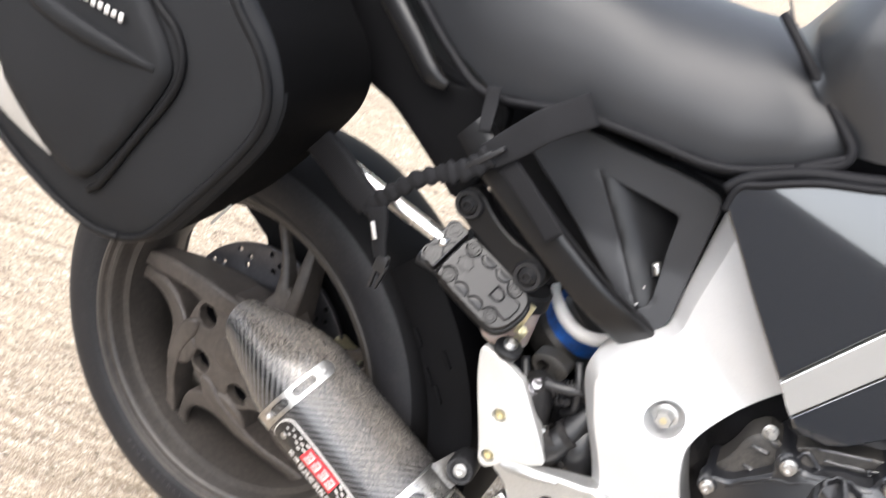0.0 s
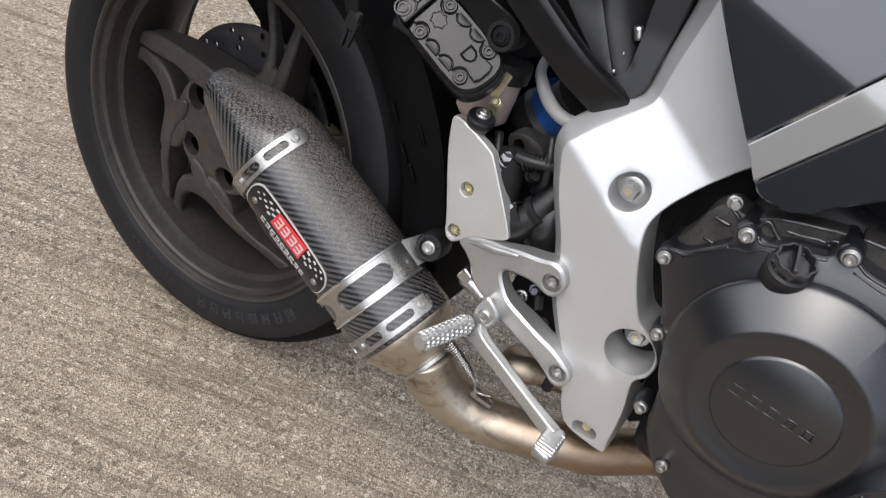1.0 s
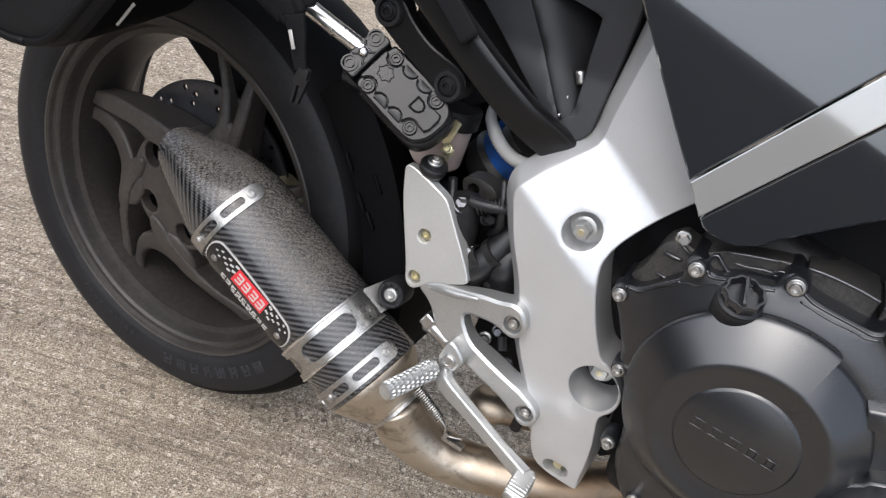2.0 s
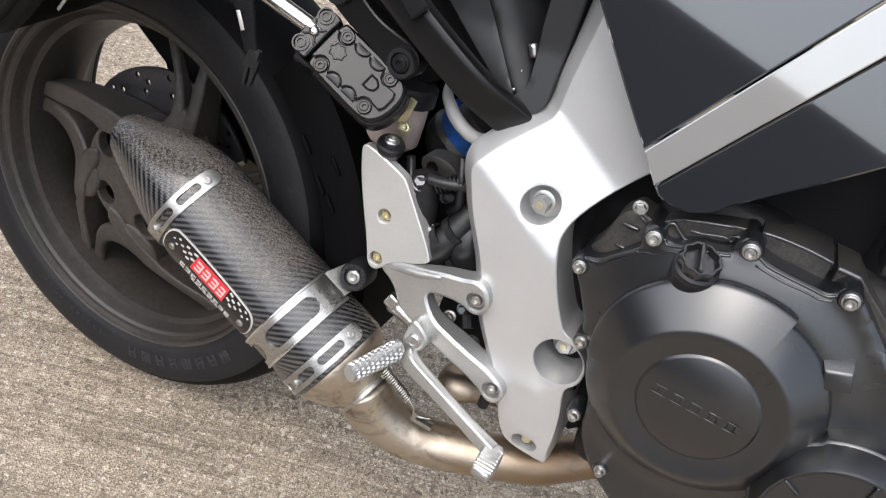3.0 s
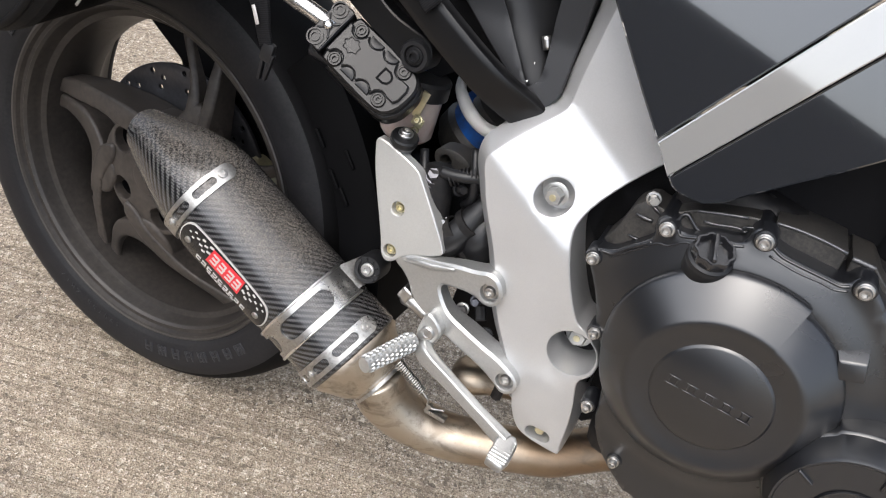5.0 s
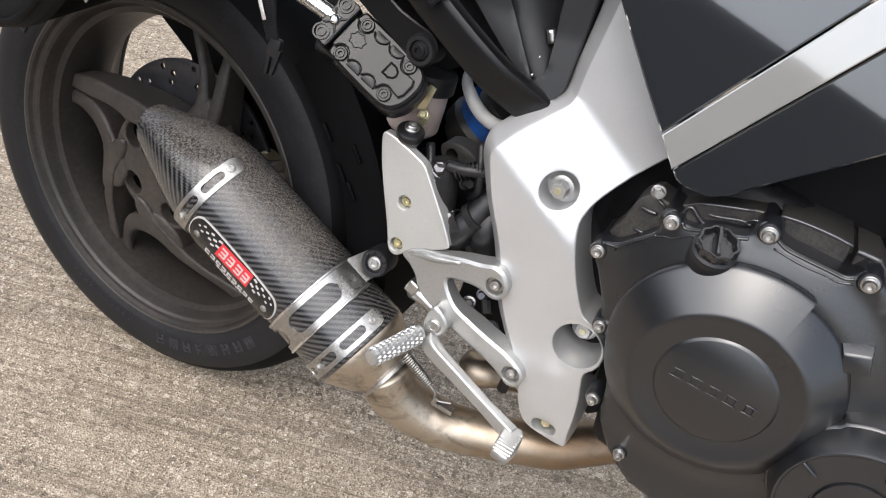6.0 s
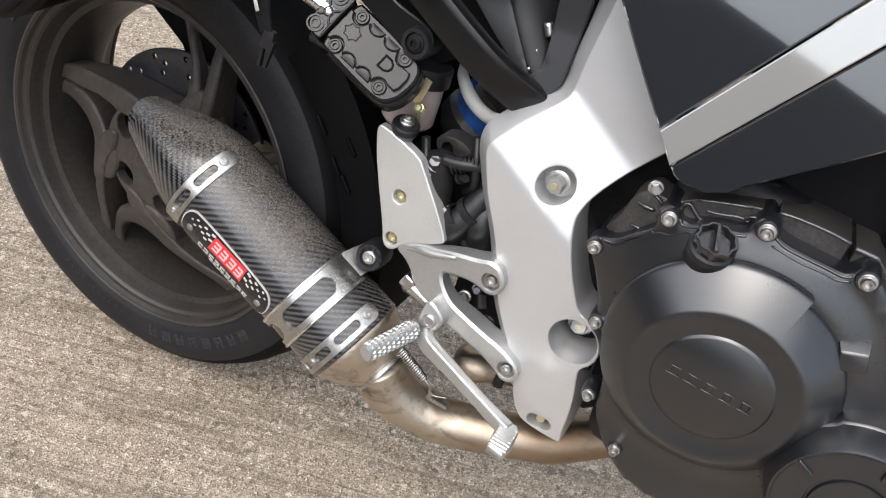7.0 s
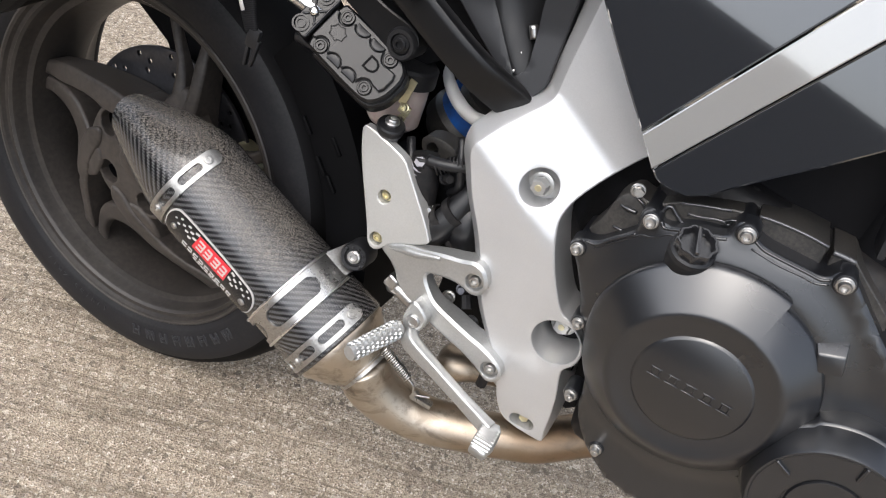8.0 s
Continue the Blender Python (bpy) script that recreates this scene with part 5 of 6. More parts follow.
    bm = relief(bmesh.new(), arch + [(0.645, 0.612)], -0.1585, -0.13, edge=0.0010, grid=0.005, bevel=True)
    lobe = open_part("case_lobe", bm, DUSTY, bike)
    part("lobe_rim", sweep(bmesh.new(), [(x, -0.1600, z) for x, z in arch], 0.0016, 8, 5), COVER, lobe)
    # pale rib: a lit edge line put into the colour
    bm = sweep(bmesh.new(), [(0.6420, -0.153, 0.6255), (0.6520, -0.153, 0.6275), (0.6640, -0.153, 0.6318), (0.6713, -0.153, 0.6330)], 0.0010, 8, 4)
    part("case_rib", bm, CASEEDGE, lobe)
    bm = sweep(bmesh.new(), [(0.6715, -0.1600, 0.6355), (0.6725, -0.1610, 0.6392), (0.6770, -0.1610, 0.6412), (0.6833, -0.1600, 0.6420)], 0.0011, 8, 4)
    clip = part("sensor_clip", bm, COVER, bike)
    part("clip_ring", lathe(bmesh.new(), [(0.0014, 0.0), (0.0028, 0.0), (0.0028, 0.002), (0.0014, 0.002)], (0.6725, -0.1590, 0.6368), (0, -1, 0), 16, closed=True), COVER, clip)
    bm = lathe(bmesh.new(), [(0.012, -0.03), (0.0125, 0.0), (0.0105, 0.003), (0.006, 0.004), (0, 0.004)], (0.6800, -0.118, 0.6455), (0.1, -1, 0.3), 24)
    open_part("case_plug", bm, DUSTY, bike)
    bm = sweep(bmesh.new(), [(0.665, -0.13, 0.672), (0.690, -0.13, 0.690), (0.700, -0.11, 0.700)], 0.008, 10, 4)
    part("breather_stub", bm, RUBBER, bike)


def build_bodywork():
    def y_side(x, z):
        return -0.166 + 0.07 * (z - 0.68) + 0.02 * (x - 0.6)
    upper = [(0.484, 0.797), (0.488, 0.806), (0.4998, 0.8111), (0.5355, 0.8289), (0.5786, 0.8416), (0.66, 0.872), (0.70, 0.888), (0.716, 0.888), (0.6765, 0.8275), (0.5800, 0.6752), (0.553, 0.705), (0.525, 0.737), (0.5025, 0.7635), (0.4925, 0.7745), (0.4835, 0.785)]
    bm = relief(bmesh.new(), upper, y_side, -0.120, edge=0.0015, grid=0.02, bevel=True)
    panel = open_part("side_fairing", bm, FAIRING, bike, "satin black side fairing panel", 20)
    stripe = [(0.5815, 0.6744), (0.6777, 0.8261), (0.735, 0.9155), (0.760, 0.8945), (0.6952, 0.7966), (0.6000, 0.6524)]
    bm = relief(bmesh.new(), stripe, lambda x, z: y_side(x, z) - 0.0012, -0.120, edge=0.0010, grid=0.02, bevel=True)
    open_part("silver_stripe", bm, STRIPE, panel, "silver stripe across the fairing", 20)
    lower = [(0.6010, 0.6515), (0.6962, 0.7953), (0.760, 0.8920), (0.86, 0.86), (0.7393, 0.7354), (0.7076, 0.7057), (0.687, 0.688), (0.663, 0.666), (0.648, 0.651), (0.634, 0.6430), (0.613, 0.6430), (0.606, 0.6460)]
    def y_low(x, z):
        return y_side(x, z) + 0.0006
    bm = relief(bmesh.new(), round_off(lower, 1, 0.05), y_low, -0.120, edge=0.0015, grid=0.02, bevel=True)
    open_part("lower_fairing", bm, FAIRING, bike, "satin black lower fairing panel", 20)
    # returned lip and dark inner cowl under the fairing
    bm = bmesh.new()
    loft(bm, [[(0.602, -0.156, 0.655), (0.602, -0.10, 0.65)], [(0.640, -0.156, 0.648), (0.640, -0.09, 0.640)], [(0.687, -0.156, 0.689), (0.69, -0.08, 0.675)], [(0.7393, -0.156, 0.7364), (0.745, -0.08, 0.720)], [(0.86, -0.150, 0.896), (0.87, -0.07, 0.88)]], False)
    bmesh.ops.solidify(bm, geom=bm.faces[:], thickness=0.003)
    part("inner_lip", bm, VOID, bike)
    bm = bmesh.new()
    brick(bm, (0.80, -0.05, 0.76), (0.36, 0.10, 0.20), (0, -30, 0), 0.02)
    brick(bm, (0.86, -0.04, 0.68), (0.18, 0.14, 0.16), (0, 0, 0), 0.02)
    part("air_duct", bm, VOID, bike)
    bm = bmesh.new()
    brick(bm, (0.775, -0.118, 0.705), (0.006, 0.05, 0.10), (0, -10, 0), 0.002)
    open_part("duct_edge", bm, PLASTIC, bike)

    # seat
    def section(x, zb, zt, half, drop, lean=0.0):
        row = []
        for k in range(25):
            f = k / 24 * 2 - 1
            a = abs(f)
            if a > 0.62:
                g = (a - 0.62) / 0.38
                y, z = half * (0.93 - lean * (1 - g) ** 1.4 + 0.07 * math.sin(g * math.pi * 0.9)), zt - drop - (zt - drop - zb) * g
            else:
                g = a / 0.62
                y, z = half * (0.93 - lean) * g, zt - drop * g ** 2.2
            row.append((x, math.copysign(y, f), z))
        return row
    rows = [section(0.06, 0.885, 0.985, 0.10, 0.018), section(0.14, 0.848, 0.978, 0.115, 0.020), section(0.20, 0.810, 0.965, 0.125, 0.024), section(0.25, 0.789, 0.950, 0.130, 0.028),
            section(0.335, 0.805, 0.938, 0.135, 0.034, 0.03), section(0.40, 0.809, 0.932, 0.138, 0.036, 0.12), section(0.462, 0.811, 0.930, 0.140, 0.036, 0.16), section(0.505, 0.828, 0.930, 0.142, 0.036, 0.12), section(0.540, 0.850, 0.932, 0.144, 0.035, 0.08), section(0.546, 0.856, 0.930, 0.140, 0.035, 0.08)]
    bm = loft(bmesh.new(), [[(x - 1.25 * min(max(0, z - 0.862), 0.066) * min(1, max(0, (x - 0.2) / 0.25)), y, z) for x, y, z in r] for r in rows])
    seat = part("seat", bm, SEAT, bike, "smooth dark grey vinyl seat", 60)
    bm = sweep(bmesh.new(), [(0.145, -0.120, 0.845), (0.20, -0.128, 0.808), (0.25, -0.134, 0.787), (0.335, -0.139, 0.803), (0.40, -0.142, 0.807), (0.462, -0.144, 0.809), (0.51, -0.146, 0.829), (0.546, -0.146, 0.853)], 0.0045, 10, 6)
    part("seat_piping", bm, VOID, seat)
    # tank behind a black seam
    def tank_row(x, zb, zt, half):
        row = []
        for k in range(21):
            f = k / 20 * 2 - 1
            a = abs(f)
            y = half * min(1.0, 1.15 * math.sin(a * math.pi / 2 * 0.95))
            z = zb + (zt - zb) * (math.cos(a * math.pi / 2)) ** 0.8
            row.append((x - 1.25 * min(max(0, z - 0.862), 0.066), math.copysign(y, f), z))
        return row
    rows = [tank_row(0.538, 0.852, 0.925, 0.136), tank_row(0.552, 0.856, 0.93, 0.140), tank_row(0.565, 0.858, 0.955, 0.148), tank_row(0.60, 0.866, 1.02, 0.155), tank_row(0.66, 0.885, 1.06, 0.16), tank_row(0.76, 0.93, 1.09, 0.165), tank_row(0.86, 0.96, 1.09, 0.16)]
    bm = loft(bmesh.new(), rows)
    part("fuel_tank", bm, TANK, bike, "dark grey fuel tank", 60)
    bm = sweep(bmesh.new(), [(0.4763, -0.150, 0.797), (0.4865, -0.150, 0.810), (0.5074, -0.150, 0.8234), (0.5326, -0.150, 0.8348), (0.5757, -0.150, 0.8473), (0.66, -0.151, 0.880), (0.74, -0.152, 0.915)], 0.0055, 10, 6)
    part("tank_seam", bm, VOID, bike)
    bm = sweep(bmesh.new(), [(0.4830, -0.158, 0.782), (0.4832, -0.158, 0.797), (0.4880, -0.158, 0.8065), (0.4998, -0.158, 0.8120), (0.5355, -0.158, 0.8300), (0.5786, -0.156, 0.8430), (0.66, -0.154, 0.8735)], 0.0034, 10, 6)
    part("fairing_seam", bm, VOID, bike)
    bm = sweep(bmesh.new(), [(0.4554, -0.108, 0.9331), (0.4757, -0.118, 0.9169), (0.5082, -0.130, 0.8906), (0.5332, -0.141, 0.8707), (0.5450, -0.1465, 0.8590), (0.5420, -0.1475, 0.8460), (0.515, -0.1480, 0.832)], 0.0042, 10, 6)
    part("seat_seam", bm, VOID, seat)
    # tail side panel, grab strip and the tray between them
    panel = round_off([(0.02, 0.83), (0.09, 0.842), (0.166, 0.782), (0.208, 0.778), (0.25, 0.792), (0.270, 0.770), (0.262, 0.690), (0.243, 0.668), (0.206, 0.696), (0.146, 0.734), (0.107, 0.745), (0.02, 0.785)], 1, 0.15)
    bm = relief(bmesh.new(), panel, -0.112, -0.095, edge=0.004, grid=0.012)
    tail = open_part("tail_cowl", bm, HUGGER, bike, "black tail cowl under the seat", 45)
    bm = sweep(bmesh.new(), [(0.07, -0.112, 0.868), (0.115, -0.120, 0.836), (0.155, -0.124, 0.806), (0.185, -0.126, 0.782), (0.205, -0.124, 0.776)], [0.012, 0.012, 0.011, 0.010, 0.004], 12, 6, flat=0.6, square=3)
    part("grab_strip", bm, BLOCK, tail, "scuffed black grab strip")
    rows = []
    for x, zb, zt in ((0.0, 0.80, 0.86), (0.107, 0.752, 0.83), (0.146, 0.741, 0.80), (0.206, 0.703, 0.785), (0.245, 0.680, 0.785), (0.30, 0.70, 0.79), (0.34, 0.71, 0.80), (0.46, 0.70, 0.80)):
        half = 0.095 if x < 0.28 else 0.035
        rows.append([(x, -half, zb), (x, -half, zt), (x, half, zt), (x, half, zb), (x, -half, zb)])
    part("under_tray", loft(bmesh.new(), rows, False), VOID, bike, "", 40)


def build_subframe():
    def y_cov(x, z):
        return -0.104 - 0.18 * max(0.0, 0.70 - z)
    outline = round_off([(0.294, 0.752), (0.3035, 0.7668), (0.3207, 0.7876), (0.3287, 0.7893), (0.3482, 0.7868), (0.3772, 0.7852), (0.4051, 0.7846), (0.432, 0.7844), (0.4538, 0.7828), (0.4706, 0.7801), (0.4776, 0.7751), (0.4798, 0.7583), (0.4804, 0.7254), (0.4814, 0.6937), (0.4822, 0.6720), (0.4830, 0.6560), (0.4760, 0.6440), (0.4601, 0.6360), (0.4413, 0.6497), (0.403, 0.6748), (0.3759, 0.6942), (0.3409, 0.7197), (0.3162, 0.7354)], 1, 0.15)
    top_left, low_left = Vector((0.3663, 0.7578)), Vector((0.4514, 0.6526))
    run = (low_left - top_left).normalized()
    hole = [(0.3663, 0.7578), (0.3906, 0.7544), (0.4194, 0.7523), (0.4434, 0.7499), (0.4495, 0.7480), (0.4508, 0.7420), (0.4530, 0.7150), (0.4572, 0.6888), (0.4600, 0.6690), (0.4585, 0.6600), (0.4514, 0.6526), (0.4080, 0.7062)]
    bm = relief(bmesh.new(), outline, y_cov, -0.070, [hole], edge=0.0012, grid=0.0065, rim=0.0004, bevel=True)
    cover = open_part("side_cover", bm, PLASTIC, bike, "matte black side cover with a sloping recess", 22)
    def y_scoop(x, z):
        d = (x - top_left.x) * -run.y + (z - top_left.y) * run.x
        d = max(0.0, d)
        return y_cov(x, z) + 0.0004 + (0.85 * d * d / 0.04 if d < 0.02 else 0.85 * (d - 0.01))
    # darker black than the cover: the recess's shade is put into the colour
    bm = relief(bmesh.new(), [(0.3663, 0.7578), (0.4514, 0.6526), (0.466, 0.652), (0.466, 0.760), (0.368, 0.770)], y_scoop, -0.015, edge=0.0003, grid=0.0065)
    part("shaded_recess", bm, BLOCK, cover)
    for line, r in (([(0.4490, -0.100, 0.6985), (0.4545, -0.100, 0.6880)], 0.0042), ([(0.4480, -0.104, 0.674), (0.4525, -0.106, 0.664)], 0.0016), ([(0.4440, -0.108, 0.6560), (0.4505, -0.110, 0.6570)], 0.0022)):
        part("recess_bolt", sweep(bmesh.new(), line, r, 8, 4), BOLT, cover)
    # subframe rail
    bm = sweep(bmesh.new(), [(0.250, -0.143, 0.756), (0.283, -0.148, 0.735), (0.335, -0.150, 0.705), (0.384, -0.148, 0.677), (0.424, -0.142, 0.655), (0.452, -0.124, 0.638), (0.478, -0.100, 0.622)], 0.0165, 16, 6, flat=0.6, square=5.0)
    part("subframe_rail", bm, BLOCK, bike, "matte black subframe rail", 30)
    # pillion bracket with two pivots
    plate = round_off([(0.256, 0.690), (0.266, 0.701), (0.282, 0.700), (0.296, 0.686), (0.3185, 0.6730), (0.340, 0.668), (0.360, 0.664), (0.368, 0.651), (0.364, 0.636), (0.349, 0.630), (0.328, 0.641), (0.296, 0.655), (0.272, 0.667), (0.258, 0.676)], 2, 0.25)
    bm = relief(bmesh.new(), plate, -0.142, -0.126, edge=0.0016, grid=0.010, bevel=True)
    arm = open_part("pillion_bracket", bm, BLOCK, bike, "", 25)
    for x, z in ((0.2725, 0.6850), (0.3515, 0.6465)):
        bm = lathe(bmesh.new(), [(0.0155, -0.02), (0.0155, 0.004), (0.0135, 0.007), (0.010, 0.007), (0.009, 0.003), (0.0, 0.003)], (x, -0.140, z), (0, -1, 0), 28)
        knob = open_part("pivot", bm, RUBBER, arm)
        bolt(knob, (x, -0.1445, z), 0.0085, BLOCKTOP, tall=0.005)
    # folding pillion peg: a block with its face tipped towards the sky, and a bright bar
    tip = radians(35)
    u_axis = Vector((0.943, 0, -0.333)).normalized()
    w_axis = Vector((0.333, 0, 0.943)).normalized() * math.cos(tip) + Vector((0, 1, 0)) * math.sin(tip)
    n_axis = u_axis.cross(w_axis)
    place = Matrix((u_axis, -n_axis, w_axis)).transposed().to_4x4()
    place.translation = Vector((0.316, -0.158, 0.6258))

    def block(name, bm, material, parent, sharp=25):
        bm.transform(place)
        return open_part(name, bm, material, parent, "", sharp)

    def arc2(cx, cz, r, a0, a1, n=7):
        return [(cx + r * math.cos(radians(a0 + (a1 - a0) * i / n)), cz + r * math.sin(radians(a0 + (a1 - a0) * i / n))) for i in range(n + 1)]
    body = [(-0.0415, -0.0250), (-0.0415, 0.0265), (-0.030, 0.0275), (0.034, 0.0265), (0.0455, 0.0190), (0.0490, 0.0070), (0.0475, -0.0120), (0.0400, -0.0245), (0.028, -0.0285), (-0.030, -0.0265)]
    peg = block("pillion_peg", relief(bmesh.new(), round_off(body, 2, 0.22), 0.0042, 0.030, edge=0.0022, grid=0.008, bevel=True), BLOCK, bike)
    tagged(peg, "black anodised folding pillion peg with scalloped face")
    lip = [(-0.035, -0.0285), (-0.035, 0.0270)] + [(u * 1.02 + 0.002, w * 1.04 - 0.001) for u, w in body[2:]]
    block("peg_base", relief(bmesh.new(), round_off(lip, 2, 0.2), 0.0150, 0.034, edge=0.0020, grid=0.010, bevel=True), BLOCK, peg)
    # scalloped face plate
    upper = [(-0.0400, 0.0168)] + arc2(-0.028, 0.0180, 0.0082, 190, 345) + arc2(-0.0095, 0.0225, 0.0092, 200, 340) + arc2(0.0095, 0.0225, 0.0092, 200, 340) + arc2(0.0275, 0.0178, 0.0082, 195, 300) + [(0.0400, 0.0110), (0.0425, 0.0060)]
    face = upper + [(u, -w) for u, w in upper[::-1]]
    top = block("peg_face", relief(bmesh.new(), face, 0.0, 0.008, edge=0.0012, grid=0.006, bevel=True), BLOCKTOP, peg, 22)
    for u, w in ((-0.0095, 0.0218), (0.0095, 0.0218), (-0.0095, -0.0218), (0.0095, -0.0218)):
        side = 1 if w > 0 else -1
        moon = arc2(u, w, 0.0078, 180 if side > 0 else 0, 360 if side > 0 else 180, 12)
        block("grip_scoop", relief(bmesh.new(), moon, lambda x, z, w=w: 0.0010 + 0.14 * abs(z - w + 0.008 * (1 if w > 0 else -1)), 0.010, edge=0.0008, grid=0.003), BLOCKTOP, peg, 40)
    for u, w in ((-0.028, 0.0180), (-0.028, -0.0180), (0.0275, 0.0172), (0.0280, -0.0174)):
        bm = lathe(bmesh.new(), [(0.0070, -0.006), (0.0070, 0.0000), (0.0062, 0.0012), (0.0050, 0.0012), (0.0046, 0.0000), (0.0040, 0.0000), (0.0036, 0.0014), (0.0021, 0.0014), (0.0018, -0.0008), (0.0, -0.0008)], (u, 0.0028, w), (0, -1, 0), 22)
        block("screw", bm, BLOCK, peg, 30)
    # end plate with two rings and a detent ball
    endp = round_off([(-0.0640, -0.0165), (-0.0640, 0.0195), (-0.0580, 0.0255), (-0.0440, 0.0265), (-0.0430, 0.0180), (-0.0430, -0.0180), (-0.0440, -0.0240), (-0.0570, -0.0235)], 2, 0.2)
    cap = block("end_plate", relief(bmesh.new(), endp, 0.0030, 0.022, edge=0.0012, grid=0.006, bevel=True), BLOCK, peg)
    for w in (-0.0155, 0.0180):
        for r in (0.0082, 0.0048):
            ring = lathe(bmesh.new(), [(r, -0.002), (r, 0.0014), (r - 0.0016, 0.0014), (r - 0.0016, -0.002)], (-0.0562, 0.0030, w), (0, -1, 0), 26, closed=True)
            block("end_ring", ring, BLOCKTOP, cap, 30)
    for a, b in (((-0.0610, -0.008), (-0.0460, 0.009)), ((-0.0460, -0.009), (-0.0610, 0.010)), ((-0.0445, -0.022), (-0.0445, 0.024))):
        rib = sweep(bmesh.new(), [(a[0], 0.0024, a[1]), ((a[0] + b[0]) / 2, 0.0018, (a[1] + b[1]) / 2), (b[0], 0.0024, b[1])], 0.0011, 6, 3)
        block("end_rib", rib, BLOCKTOP, cap, 60)
    # outlined marks on the face
    def outlined(pts, width):
        inner = shrink(pts, width)
        bm = bmesh.new()
        n = len(pts)
        o, i2 = [bm.verts.new((u, -0.0006, w)) for u, w in pts], [bm.verts.new((u, -0.0006, w)) for u, w in inner]
        for k in range(n):
            bm.faces.new((o[k], o[(k + 1) % n], i2[(k + 1) % n], i2[k]))
        bmesh.ops.solidify(bm, geom=bm.faces[:], thickness=0.0010)
        return bm
    block("outlined_mark", outlined([(0.0125, -0.0050), (0.0125, 0.0090), (0.0205, 0.0090), (0.0250, 0.0062), (0.0265, 0.0020), (0.0250, -0.0022), (0.0205, -0.0050)], 0.0020), HUGGER, top)
    block("engraved_mark", outlined([(-0.0240 + (0.0075 + 0.0020 * (k % 2)) * math.cos(2 * math.pi * k / 14), 0.0015 + (0.0062 + 0.0020 * (k % 2)) * math.sin(2 * math.pi * k / 14)) for k in range(14)], 0.0007), HUGGER, top)
    ball = lathe(bmesh.new(), [(0.0048, -0.004), (0.0048, 0.002), (0.003, 0.0040), (0, 0.0045)], (-0.0545, 0.0028, 0.0005), (0, -1, 0), 20)
    block("detent_ball", ball, CHROME, cap, 60)
    bm = sweep(bmesh.new(), [(0.268, -0.147, 0.640), (0.2163, -0.150, 0.6514), (0.1481, -0.150, 0.666), (0.11, -0.147, 0.674)], 0.0082, 20, 4)
    part("peg_bar", bm, CHROME, peg, "bright steel bar")
    bm = sweep(bmesh.new(), [(0.232, -0.120, 0.602), (0.262, -0.120, 0.600), (0.31, -0.120, 0.592)], [0.009, 0.010, 0.010], 10, 4)
    part("peg_stay", bm, PLASTIC, peg)


def build_inner_frame():
    """The dark frame box under the front of the seat."""
    bm = bmesh.new()
    brick(bm, (0.52, -0.02, 0.790), (0.20, 0.08, 0.13), (0, -20, 0), 0.012)
    part("frame_box", bm, VOID, bike, "", 40)


def build_gap_panels():
    """Near-black sheets added for the shade between wheel and frame."""
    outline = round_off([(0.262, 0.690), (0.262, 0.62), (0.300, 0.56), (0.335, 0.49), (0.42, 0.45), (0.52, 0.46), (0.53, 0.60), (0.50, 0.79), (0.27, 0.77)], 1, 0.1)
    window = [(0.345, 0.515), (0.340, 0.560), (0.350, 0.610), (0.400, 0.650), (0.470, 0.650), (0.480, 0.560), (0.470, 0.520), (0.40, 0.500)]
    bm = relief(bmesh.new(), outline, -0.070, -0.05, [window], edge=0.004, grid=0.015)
    panel = part("dark_gap_panel", bm, VOID, bike, "", 40)
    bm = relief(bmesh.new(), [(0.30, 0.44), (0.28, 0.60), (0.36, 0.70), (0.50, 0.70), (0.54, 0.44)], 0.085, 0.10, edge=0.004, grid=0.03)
    part("dark_back_panel", bm, VOID, panel, "", 40)


